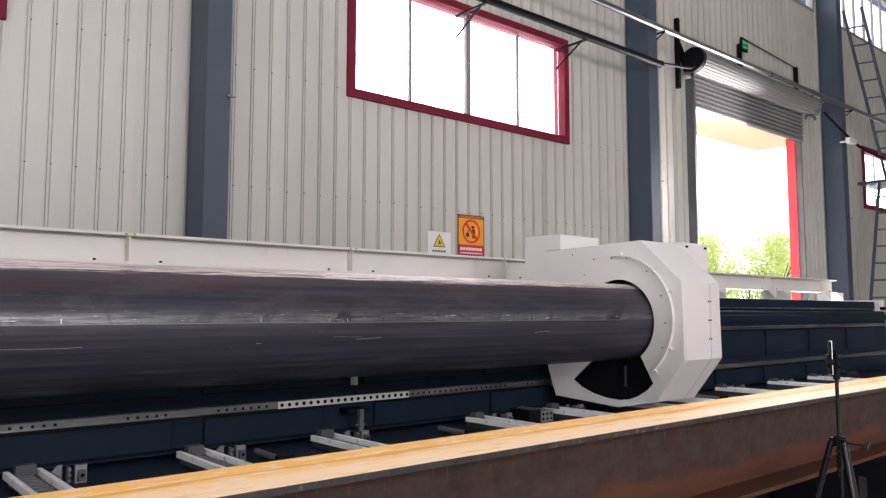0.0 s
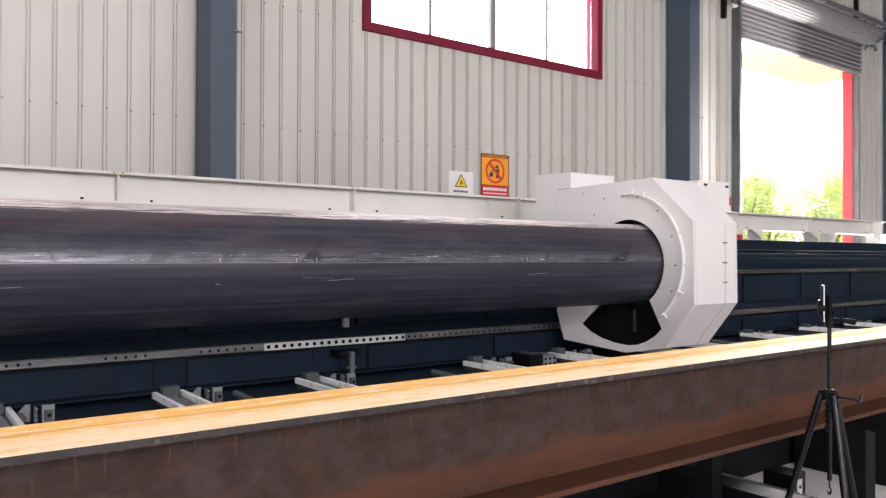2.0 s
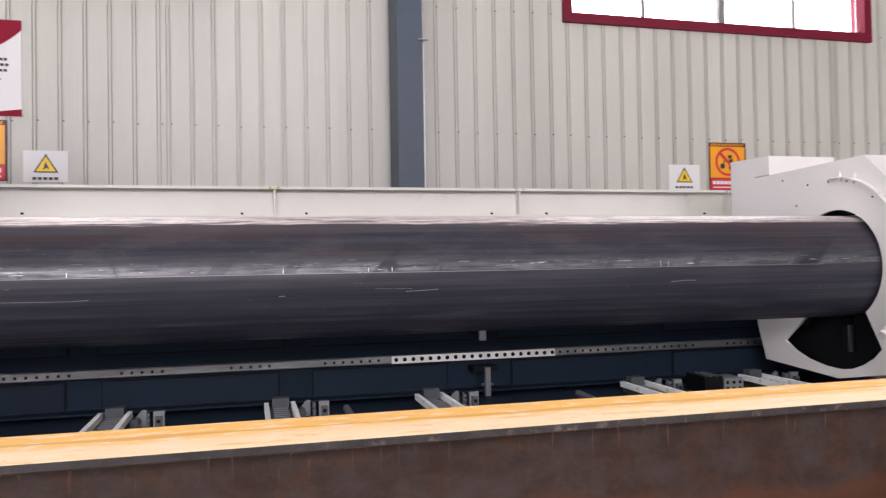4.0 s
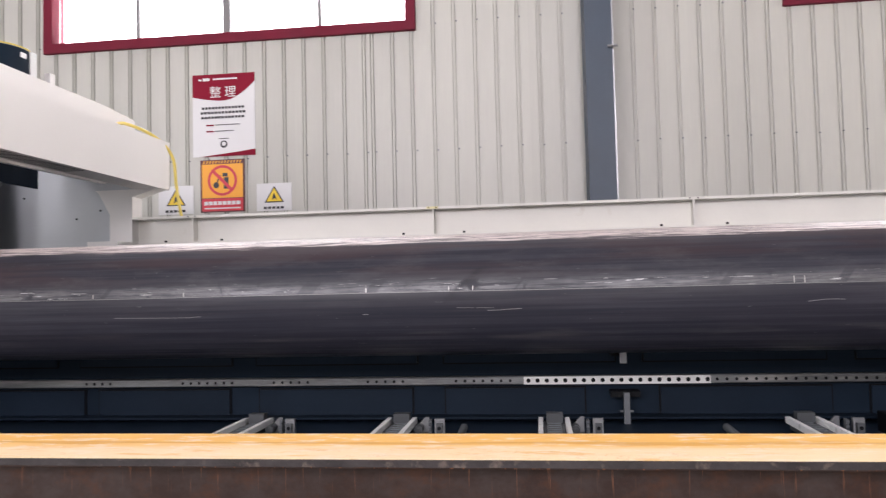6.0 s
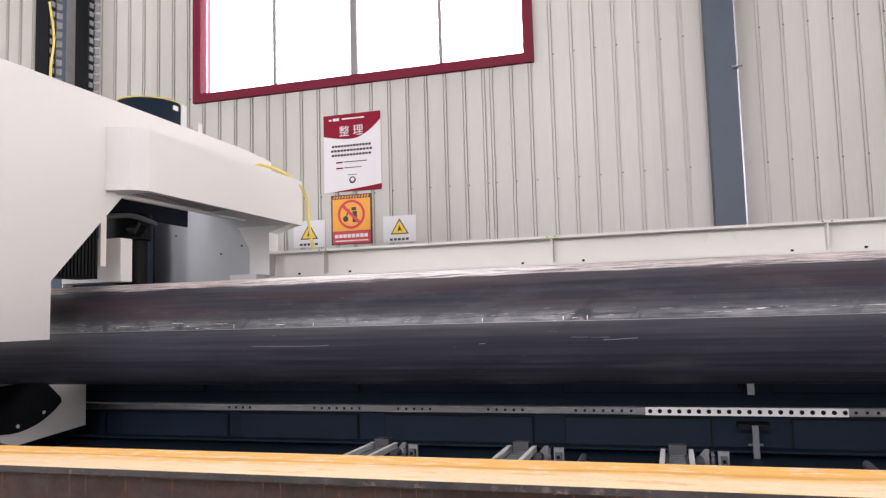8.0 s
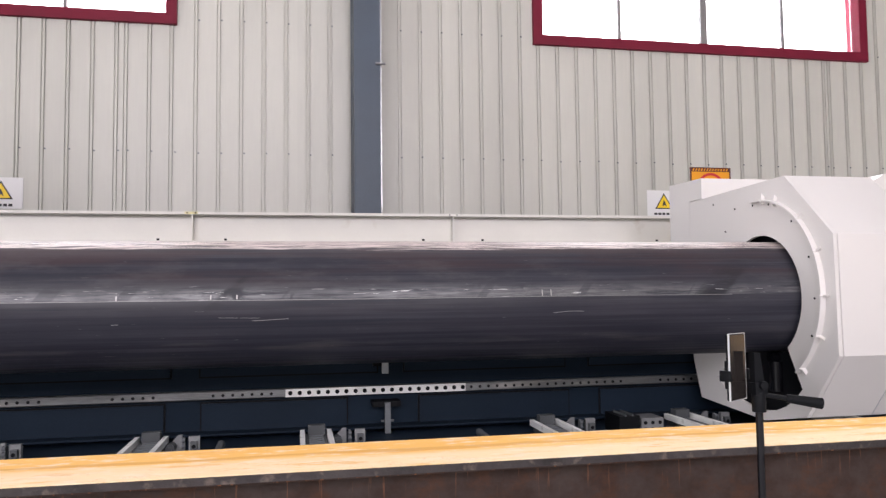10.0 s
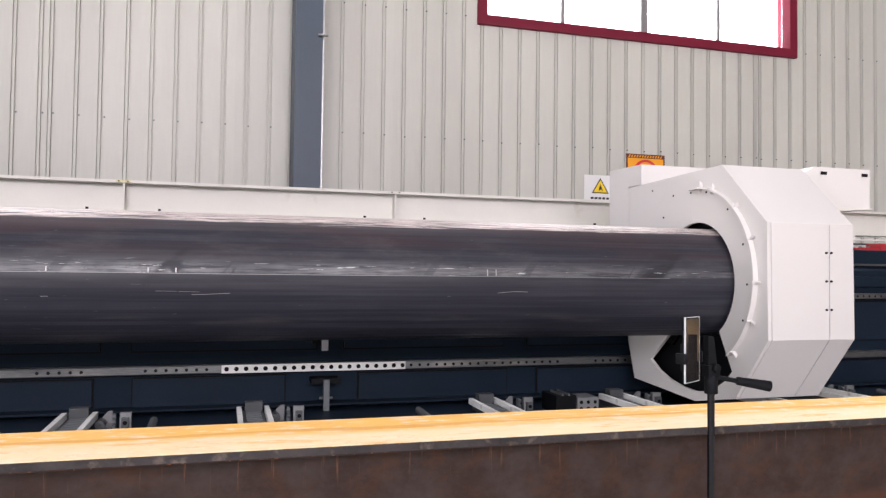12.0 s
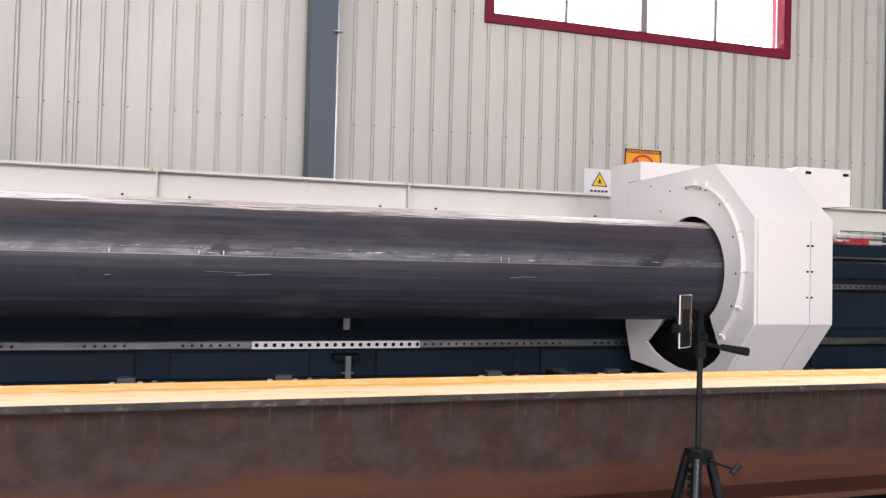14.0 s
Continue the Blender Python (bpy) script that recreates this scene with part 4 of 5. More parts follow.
solid("bottom_flange", WHITE_RAIL, RX0, RX1, 7.31, 7.49, 2.005, 2.022, rack, bevel=0.002)
solid("web", WHITE_RAIL, RX0, RX1, 7.394, 7.406, 2.022, 2.200, rack)
for k in range(-1, 7):
    x = -1.40 + 1.814 * k
    solid("stiffener", WHITE_RAIL, x - 0.006, x + 0.006, 7.315, 7.394, 2.022, 2.200, rack)
    solid("tape_mark", TAPE if k == 0 else WHITE_RAIL, x - 0.046, x + 0.040, 7.306, 7.309, 2.202, 2.217, rack, "faded yellow tape" if k == 0 else "")
    for d in (-0.03, 0.025):
        part("rivet", rod(bmesh.new(), (x + d, 7.3058, 2.2095), (x + d, 7.3035, 2.2095), 0.005, 8), BLACK, rack)
    for d in (-0.22, 0.22):
        part("nut", rod(bmesh.new(), (x + d, 7.335, 2.022), (x + d, 7.335, 2.037), 0.010, 6), BLACK, rack, "black flange nut")
for k in range(-4, 4):
    for x in (4.01 + 1.845 * k, 4.44 + 1.86 * k):
        bm = bmesh.new()
        prism(bm, [(x - 0.22, 2.0045), (x - 0.22, 1.985), (x - 0.09, 1.93), (x - 0.03, 1.90), (x - 0.03, 1.8455), (x, 1.8455), (x, 2.0045)], "y", 7.25, 7.262)
        box(bm, x - 0.014, x, 7.2625, 7.46, 1.8455, 2.0045)
        box(bm, x - 0.10, x + 0.02, 7.20, 7.2495, 1.8455, 1.857)
        part("foot_bracket", bm, WHITE, rack)
for x0, x1 in ((4.2, 4.45), (4.95, 5.35)):
    t = thing("rail_clamp", ((x0 + x1) / 2, 7.0, 1.845), "dark red clamp block on the machine bed", "clamp", "red clamps on the bed")
    solid("block", RED_PART, x0, x1 - 0.06, 6.95, 7.08, 1.845, 1.885, t, bevel=0.006)
    solid("cheek", RED_PART, x1 - 0.059, x1, 6.94, 7.09, 1.845, 1.92, t, bevel=0.006)
    for x in (x0 + 0.05, x1 - 0.12):
        part("bolt", rod(bmesh.new(), (x, 7.01, 1.885), (x, 7.01, 1.897), 0.012, 6), GREY_STEEL, t)
chainbed = thing("cable_tray", (4.8, 7.15, 1.845), "stack of thin pale hoses along the bed", "hoses")
for k in range(4):
    bm = bmesh.new()
    rod(bm, (4.3, 7.1 + 0.02 * k, 1.853 + 0.034 * k), (5.25, 7.1 + 0.02 * k, 1.853 + 0.034 * k), 0.008, 8)
    part("hose", bm, WHITE_RAIL if k % 2 else GREY_STEEL, chainbed)

# ---- the pipe ----
PY, PZ, PR = 5.587, 1.607, 0.288
tube = thing("steel_pipe", (-4.0, PY, PZ), "large dark mill-scale steel pipe held level in the chucks", "pipe")
bm = bmesh.new()
N = 96
rows = []
for x, r in ((-13.0, PR), (1.96, PR), (1.96, PR - 0.016), (-13.0, PR - 0.016)):
    rows.append([bm.verts.new((x, PY + r * math.cos(2 * math.pi * k / N), PZ + r * math.sin(2 * math.pi * k / N))) for k in range(N)])
for p, q in zip(rows, rows[1:] + rows[:1]):
    for k in range(N):
        bm.faces.new((p[k], q[k], q[(k + 1) % N], p[(k + 1) % N]))
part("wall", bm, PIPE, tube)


def on_pipe(name, marks, material, lift=0.0012, width=0.002, label=""):
    """Thin marks on the pipe: each a run of (x, degrees above the front line)."""
    bm = bmesh.new()
    for run in marks:
        last = None
        for i, (x, deg) in enumerate(run):
            x2, d2 = run[min(i + 1, len(run) - 1)] if i < len(run) - 1 else run[i - 1]
            along = abs(x2 - x) > abs(radians(d2 - deg) * PR)
            row = []
            for s in (-1, 1):
                a = radians(180 - (deg + (s * math.degrees(width / PR) if along else 0)))
                row.append(bm.verts.new((x + (0 if along else s * width), PY + (PR + lift) * math.cos(a), PZ + (PR + lift) * math.sin(a))))
            if last:
                bm.faces.new((last[0], row[0], row[1], last[1]))
            last = row
    return part(name, bm, material, tube, label)


rng = random.Random(7)
on_pipe("weld_seam", [[(-12.9 + 0.31 * k, 3.5 + 0.15 * math.sin(k * 0.9)) for k in range(47)]], WELD, width=0.0012, label="thin pale seam line")
on_pipe("scratch", [[(0.455, -11.6), (0.49, -10.9), (0.53, -10.2), (0.57, -10.2), (0.602, -10.5)]], SCRATCH, width=0.001, label="fine pale scratch")
on_pipe("scratch", [[(-0.89, -14.0), (-0.84, -13.8), (-0.79, -13.2), (-0.738, -12.7)]], SCRATCH, width=0.001, label="fine pale scratch")
on_pipe("scratch", [[(-1.455, -15.8), (-1.44, -15.6), (-1.428, -15.7)]], SCRATCH, width=0.001, label="fine pale scratch")
on_pipe("scratch", [[(-2.65, -14.4), (-2.52, -14.9), (-2.40, -15.2), (-2.28, -15.3), (-2.22, -14.6)]], SCRATCH, width=0.0008, label="fine pale scratch")
on_pipe("scratch", [[(-1.03, -11.0), (-0.95, -11.3)], [(-0.94, -11.4), (-0.86, -11.7)]], SCRATCH, width=0.0006, label="fine pale scratch")
ticks = [0.444, 0.402, -1.435, -1.06, -0.953, -2.3, -2.75]
for x in ticks:
    on_pipe("chalk_tick", [[(x, 4.2), (x, 8.0 if abs(x - 0.42) > 0.05 else 10.0)]], SCRATCH, width=0.0022)

# ---- travelling chuck ----
CX0, CX1 = 1.725, 2.235
chuck = thing("pipe_chuck", (1.97, 5.8, 0.98), "white faceted steel chuck housing gripping the pipe's end", "chuck")
SHELL = [(5.04, 1.336), (5.048, 1.90), (5.39, 2.222), (6.179, 2.201), (6.33, 2.197), (6.33, 1.22), (6.25, 0.995), (5.62, 0.955), (5.28, 1.022)]
MOUTH = circle(5.61, 1.607, 0.325, 40, -52, 232) + [(5.305, 1.155), (5.36, 1.10), (5.44, 1.052), (5.52, 1.022), (5.62, 1.008), (5.74, 1.015), (5.87, 1.04), (5.98, 1.08), (6.07, 1.135)]
bm = bmesh.new()
holed(bm, SHELL, [MOUTH], "x", CX0, CX0 + 0.02)
part("face_plate", bm, WHITE, chuck, "smooth white ring-side plate")
bm = bmesh.new()
inner = [(5.79 + (u - 5.79) * 0.985, 1.66 + (v - 1.66) * 0.985) for u, v in SHELL]
holed(bm, SHELL, [inner], "x", CX0 + 0.021, CX1)
part("shell", bm, WHITE, chuck, "folded white sheet cover", bevel=0.004)
part("rear_box", prism(bmesh.new(), [(6.18, 2.2035), (6.18, 2.329), (6.58, 2.338), (6.58, 1.90), (6.332, 1.90), (6.332, 2.2035)], "x", CX0, CX1), WHITE, chuck, "white box behind the ring", bevel=0.004)
part("back_plate", prism(bmesh.new(), inner, "x", CX1 - 0.02, CX1 - 0.002), WHITE, chuck)
# black plate added to keep the inside of the mouth dark
bm = bmesh.new()
holed(bm, [(5.6 + (u - 5.6) * 0.97, 1.6 + (v - 1.6) * 0.97) for u, v in inner], [circle(5.587, 1.607, 0.292, 40, 0, 351)], "x", CX0 + 0.075, CX0 + 0.09)
part("inner_disc", bm, BLACK, chuck, "black plate added to darken the mouth")
# jaws seen in the mouth
for a in (225, 270, 315):
    bm = bmesh.new()
    c, s = math.cos(radians(a)), math.sin(radians(a))
    rod(bm, (CX0 + 0.07, 5.6 + 0.345 * c, 1.61 + 0.345 * s), (CX0 + 0.07, 5.6 + 0.50 * c, 1.61 + 0.50 * s), 0.04, 14)
    rod(bm, (CX0 + 0.03, 5.6 + 0.325 * c, 1.61 + 0.325 * s), (CX0 + 0.28, 5.6 + 0.325 * c, 1.61 + 0.325 * s), 0.026, 14)
    part("jaw", bm, SATIN, chuck, "black jaw roller")
# the wheel-arch rib with its tabs
bm = bmesh.new()
outer, inside = circle(5.60, 1.63, 0.490, 56, 84, 234), circle(5.60, 1.63, 0.482, 56, 84, 234)
prism(bm, outer + inside[::-1], "x", CX0 - 0.030, CX0 - 0.0005)
part("arc_rib", bm, WHITE, chuck, "curved white rib round the mouth")
for u, v in ((5.458, 2.095), (5.27, 1.99), (5.152, 1.824), (5.114, 1.612), (5.15, 1.42), (5.28, 1.258), (5.56, 2.115)):
    d = Vector((0, u - 5.6, v - 1.64)).normalized()
    bm = bmesh.new()
    p = Vector((CX0, u, v))
    e, f = d * 0.022, Vector((0, -d.z, d.y)) * 0.005
    rod(bm, p + Vector((-0.015, 0, 0)), p + Vector((-0.034, 0, 0)), 0.008, 8, 0.005)
    corners = [p - e - f, p + e - f, p + e + f, p - e + f]
    low = [bm.verts.new(q) for q in corners]
    high = [bm.verts.new(q + Vector((-0.02, 0, 0)) + (d * 0.02 if i in (1, 2) else d * 0)) for i, q in enumerate(corners)]
    bm.faces.new(low)
    bm.faces.new(high[::-1])
    for i in range(4):
        bm.faces.new((low[i], high[i], high[(i + 1) % 4], low[(i + 1) % 4]))
    part("tab", bm, WHITE, chuck)
for u, v in ((5.52, 2.09), (5.34, 1.985), (5.22, 1.80), (5.19, 1.60), (5.22, 1.42), (6.05, 2.15), (5.83, 2.10), (5.66, 2.10), (5.93, 1.98)):
    bm = bmesh.new()
    rod(bm, (CX0 + 0.001, u, v), (CX0 - 0.002, u, v), 0.006, 8)
    part("rivet", bm, BLACK, chuck)
# seam and screw pairs on the front cover
solid("cover_seam", CABINET, 2.080, 2.0815, 5.036, 5.0385, 1.34, 1.895, chuck)
part("cover_seam", prism(bmesh.new(), [(5.036, 1.335), (5.276, 1.02), (5.2785, 1.0215), (5.0385, 1.336)], "x", 2.080, 2.0815), CABINET, chuck)
for z in (1.759, 1.62, 1.481):
    for x in (2.066, 2.095):
        bm = bmesh.new()
        rod(bm, (x, 5.044, z), (x, 5.037, z), 0.0055, 10)
        part("screw", bm, BLACK, chuck)
# motor box and drive cover on the far side
bm = bmesh.new()
holder = [(2.24, 2.03), (2.72, 2.03), (2.72, 2.247), (2.34, 2.247), (2.24, 2.19)]
prism(bm, holder, "y", 5.42, 6.2)
side = part("motor_box", bm, WHITE, chuck, "white motor box on the chuck's side", bevel=0.005)
for x in (2.40, 2.68):
    solid("slot", BLACK, x - 0.02, x + 0.02, 5.413, 5.4155, 2.205, 2.222, side)
part("box_lip", prism(bmesh.new(), [(2.24, 1.99), (2.72, 2.022), (2.72, 2.028), (2.24, 2.028)], "y", 5.40, 6.25), WHITE_RAIL, chuck)
bm = bmesh.new()
prism(bm, [(2.24, 1.13), (2.635, 1.13), (2.63, 1.43), (2.60, 1.565), (2.24, 1.565)], "y", 5.75, 6.33)
part("drive_cover", bm, WHITE, chuck, "white drive cover", bevel=0.005)
for z in (1.093, 1.507):
    solid("rail_block", GREY_STEEL, 1.8, 2.15, 6.33, 6.366, z - 0.04, z + 0.04, chuck)

# ---- cutting station ----
station = thing("cutting_station", (-4.2, 6.0, 0.98), "large white cutting head housing with a cantilever arm", "machine")
SX = -3.66
HOOD = [(4.4, 1.597), (5.03, 1.597), (5.033, 1.90), (5.555, 2.41), (6.9, 2.42), (7.3, 2.6), (7.3, 2.95), (6.9, 2.975), (4.4, 2.975)]
bm = bmesh.new()
prism(bm, HOOD, "x", SX - 0.03, SX)
part("side_panel", bm, WHITE, station, "big smooth white side panel", bevel=0.004)
solid("front_panel", WHITE, -5.0, SX - 0.031, 4.4, 4.43, 1.597, 2.975, station)
solid("top_panel", WHITE, -4.4, SX - 0.031, 4.431, 7.25, 2.95, 2.975, station)
# dark sheet added for the dark interior, placed to fit the camera's view
solid("rear_shroud", DARK, -5.6, -4.78, 7.28, 7.30, 1.847, 2.949, station, "dark sheet added for the dark interior behind the cutting head")
# inner panel coloured dark for the same dark interior
solid("inner_panel", DARK, -4.4, -4.38, 4.431, 7.2, 2.45, 2.949, station)
solid("jaw_support", DARK, -4.38, -4.1, 4.6, 5.2, 1.95, 2.949, station)
bm = bmesh.new()
prism(bm, [(SX + 0.001, 5.415), (-3.525, 5.455), (-3.46, 5.54), (-3.46, 7.45), (SX + 0.001, 7.45)], "z", 2.432, 2.80)
arm = part("arm_cover", bm, WHITE, station, "white box cover along the arm", bevel=0.006)
for k in range(20):
    solid("vent_slot", BLACK, SX + 0.03, -3.49, 5.60 + 0.041 * k, 5.612 + 0.041 * k, 2.4306, 2.4317, arm)
bm = bmesh.new()
prism(bm, [(-3.985, 2.431), (-3.956, 2.408), (-3.866, 2.246), (-3.866, 2.03), (-3.685, 2.03), (-3.685, 2.374), (-3.50, 2.431)], "y", 7.303, 7.445)
part("arm_leg", bm, WHITE, station, "white gusseted leg under the arm", bevel=0.004)
solid("leg_foot", WHITE, -3.92, -3.685, 7.1, 7.34, 1.847, 2.03, station)
# bellows and inner parts behind the slanted opening
for k in range(12):
    y = 5.1 + 0.026 * k
    solid("bellows_fold", BLACK, -3.83, -3.695, y, y + 0.017, 1.925, 1.95 + 0.026 * k * 0.95, station)
solid("bellows_post", WHITE_RAIL, -3.71, -3.695, 5.425, 5.47, 2.0, 2.38, station)
solid("inner_box", WHITE, -4.15, -3.72, 5.62, 5.72, 1.92, 2.18, station, bevel=0.004)
bm = bmesh.new()
rod(bm, (-4.230, 6.3, 2.250), (-4.230, 6.3, 2.430), 0.16, 20)
rod(bm, (-4.330, 6.25, 2.330), (-3.980, 6.15, 2.300), 0.025, 10)
rod(bm, (-4.030, 6.15, 2.270), (-3.980, 6.15, 2.340), 0.035, 10)
rod(bm, (-4.260, 6.35, 1.930), (-4.260, 6.35, 2.250), 0.13, 20)
part("cutting_head", bm, BLACK, station, "black cutting head with hoses")
bm = bmesh.new()
hose(bm, [(-4.180, 6.0, 2.450), (-4.080, 5.9, 2.370), (-4.030, 6.1, 2.390), (-4.080, 6.4, 2.370)], 0.018)
part("head_hose", bm, GREY_STEEL, station)
cab = thing("rear_cabinet", (-4.6, 7.6, 1.845), "pale grey steel cabinet behind the cutting station", "cabinet")
solid("body", CABINET, -5.3, -3.80, 7.5, 7.599, 1.846, 2.80, cab, bevel=0.005)
solid("door", CABINET, -4.82, -3.82, 7.485, 7.499, 1.9, 2.77, cab, bevel=0.004)
for x, z in ((-4.7, 2.42), (-4.05, 2.3), (-4.25, 2.24)):
    bm = bmesh.new()
    rod(bm, (x, 7.486, z), (x, 7.478, z), 0.008, 8)
    part("bolt", bm, BLACK, cab)
# lower ring plate of the station's own chuck, further in
LX = -4.485
bm = bmesh.new()
plate = [(6.205, 1.32), (6.205, 0.985), (5.62, 0.94), (5.05, 1.16), (5.05, 1.32)]
prism(bm, plate, "x", LX - 0.05, LX)
part("ring_plate", bm, WHITE, station, "white ring-side plate")
# solid black plate added in place of the dark opening
bm = bmesh.new()
prism(bm, [(5.96, 1.20)] + circle(5.58, 1.60, 0.58, 16, 312, 222) + [(5.10, 1.31), (5.83, 1.315)], "x", LX + 0.001, LX + 0.02)
part("ring_mouth", bm, BLACK, station, "black plate drawn for the jaw opening")
for u, v in ((5.82, 1.12), (5.62, 1.06)):
    bm = bmesh.new()
    rod(bm, (LX + 0.02, u, v), (LX + 0.024, u, v), 0.012, 8)
    part("jaw_bolt", bm, ALU, station)
solid("lower_body", DARK_PANEL, -6.2, LX - 0.051, 5.05, 6.20, 0.94, 1.31, station)
solid("pedestal", DARK, -6.0, -4.6, 5.6, 6.19, 0.861, 0.939, station)
# energy chains standing on the housing
bm = bmesh.new()
prism(bm, [(0.031, 0.0), (0.075, 0.012), (0.075, 0.046), (0.031, 0.038)], "x", -0.04, 0.05)
box(bm, 0.0455, 0.052, -0.012, 0.018, 0.006, 0.036)
link_mesh = bpy.data.meshes.new("link")
bm.to_mesh(link_mesh)
bm.free()
link_mesh.materials.append(LINK_GREY)
for cx, cy in ((-3.93, 5.235), (-3.93, 5.535)):
    t = thing("cable_chain", (cx, cy, 2.975), "upright black cable chain with grey links", "cable chain", "cable chains on the housing")
    solid("web", BLACK, cx - 0.045, cx + 0.045, cy - 0.024, cy + 0.03, 2.976, 6.4, t)
    for k in range(62):
        one = new("link", link_mesh)
        one.parent = t
        one.location = (0, 0, 0.005 + 0.055 * k)
    if cy < 5.4:
        bm = bmesh.new()
        hose(bm, [(cx + 0.05, cy + 0.0, 2.98), (cx + 0.056, cy - 0.012, 3.12), (cx + 0.056, cy + 0.008, 3.3), (cx + 0.045, cy - 0.02, 3.5)], 0.007, 6)
        part("yellow_wire", bm, YELLOW, t)
drum = thing("extractor_fan", (-3.90, 6.12, 2.975), "low dark round fan housing on the station's top", "fan")
bm = bmesh.new()
rod(bm, (-3.915, 6.12, 2.976), (-3.915, 6.12, 3.14), 0.215, 36)
part("housing", bm, DARK, drum, bevel=0.012)
bm = bmesh.new()
hose(bm, [(-3.915 + 0.212 * math.cos(a), 6.12 + 0.212 * math.sin(a), 3.144) for a in (radians(-150 + 12 * k) for k in range(20))], 0.005, 6, 1)
part("rim_cord", bm, YELLOW, drum)
solid("clip", BRIGHT_STEEL, -3.73, -3.70, 6.17, 6.23, 2.977, 3.14, drum, bevel=0.004)
solid("tag", POSTER_WHITE, -3.700, -3.695, 6.08, 6.13, 3.08, 3.11, drum)
bracket = thing("angle_bracket", (-3.6, 6.45, 2.975), "small white folded angle bracket", "bracket")
solid("plate", WHITE, -3.72, -3.68, 6.33, 6.38, 2.977, 3.05, bracket, bevel=0.003)
hosey = thing("yellow_hose", (-3.4, 7.2, 2.4), "thin yellow air hose looping over the arm's end", "hose")
bm = bmesh.new()
hose(bm, [(-3.57, 6.86, 2.81), (-3.56, 6.98, 2.86), (-3.50, 7.28, 2.825), (-3.447, 7.465, 2.70), (-3.42, 7.475, 2.476), (-3.40, 7.48, 2.33), (-3.385, 7.49, 2.23)], 0.012)
part("tube", bm, YELLOW, hosey)

# ---- the H-beam in front, on trestles ----
beam = thing("steel_h_beam", (1.0, 3.744, 0.925), "rusty steel H-beam with a pale ochre top flange", "steel beam")
HX0, HX1 = -9.0, 10.5
Y0, Y1, YM, T0, B0 = 3.602, 3.886, 3.744, 1.276, 0.925
bm = bmesh.new()
half = [(Y0, T0 - 0.016), (Y0 + 0.002, T0 - 0.019), (YM - 0.014, T0 - 0.020), (YM - 0.006, T0 - 0.028), (YM - 0.006, B0 + 0.028), (YM - 0.014, B0 + 0.020), (Y0 + 0.002, B0 + 0.019), (Y0, B0 + 0.016), (Y0, B0 + 0.002), (Y0 + 0.002, B0)]
prism(bm, half + [(2 * YM - y, z) for y, z in half[::-1]] + [(Y1, T0), (Y0, T0)], "x", HX0, HX1)
part("section", bm, BEAM, beam)
solid("top_face", BEAM_TOP, HX0, HX1, Y0 + 0.003, Y1 - 0.003, T0 + 0.0002, T0 + 0.002, beam, "ochre upper face with bright light painted in as cream")
solid("rolled_edge", LIP, HX0, HX1, Y0 - 0.0015, Y0 - 0.0002, T0 - 0.0155, T0 - 0.0005, beam, "grey rolled flange edge")
for x in (-6.0, -2.6, 1.25, 4.4, 8.0):
    t = thing("trestle", (x, 3.9, 0.0), "black steel trestle under the beam", "trestle", "trestles under the beam")
    solid("head", BLACK, x - 0.06, x + 0.06, 3.52, 4.75, 0.82, 0.924, t, bevel=0.004)
    for y in (3.75, 4.6):
        solid("leg", BLACK, x - 0.05, x + 0.05, y - 0.05, y + 0.05, 0.0, 0.82, t)
    solid("foot", BLACK, x - 0.25, x + 0.25, 3.6, 4.75, 0.0, 0.04, t)
# low black block added to fill the dark area left of the drive box
track = thing("floor_track", (0.0, 4.8, 0.0), "low black block with a toothed rack, added to fill a dark area", "track")
solid("bed", BLACK, -8.0, 2.16, 4.15, 5.15, 0.0, 0.10, track, bevel=0.004)
solid("cross_rail", BLACK, 1.55, 1.75, 4.0, 5.18, 0.101, 0.24, track, bevel=0.004)
solid("rack", GREY_STEEL, 2.10, 2.15, 4.2, 5.1, 0.101, 0.115, track)
for k in range(30):
    solid("tooth", GREY_STEEL, 2.10, 2.15, 4.21 + 0.03 * k, 4.225 + 0.03 * k, 0.115, 0.128, track)
gear = thing("drive_box", (2.28, 4.7, 0.0), "small grey drive box with a pale plate standing on the floor", "gearbox")
solid("casing", SATIN, 2.19, 2.37, 4.62, 4.82, 0.0, 0.21, gear, bevel=0.008)
solid("plate", ALU, 2.26, 2.32, 4.615, 4.619, 0.07, 0.17, gear)
part("plug", rod(bmesh.new(), (2.29, 4.6145, 0.12), (2.29, 4.611, 0.12), 0.012, 10), BLACK, gear)
# black block added for the dark area, shaped to fit the camera's view
low = thing("conveyor_frame", (5.0, 4.7, 0.0), "black block added to fill the dark area behind the beam", "frame")
solid("side_beam", BLACK, 3.2, 9.0, 4.2, 5.15, 0.0, 0.62, low, bevel=0.006)
solid("top_rail", BLACK, 3.2, 9.0, 4.25, 4.40, 0.621, 0.72, low, bevel=0.005)

# ---- phone on a tripod ----
tri = thing("tripod", (0.303, 3.45, 0.0), "slim black camera tripod with a pan handle", "tripod")
TX, TY = 0.303, 3.45
bm = bmesh.new()
rod(bm, (TX, TY, 0.86), (TX, TY, 1.195), 0.0085, 14)
rod(bm, (TX, TY, 1.195), (TX, TY, 1.44), 0.0075, 14)
part("centre_column", bm, SATIN, tri)
bm = bmesh.new()
rod(bm, (TX, TY, 1.165), (TX, TY, 1.202), 0.026, 18, 0.02)
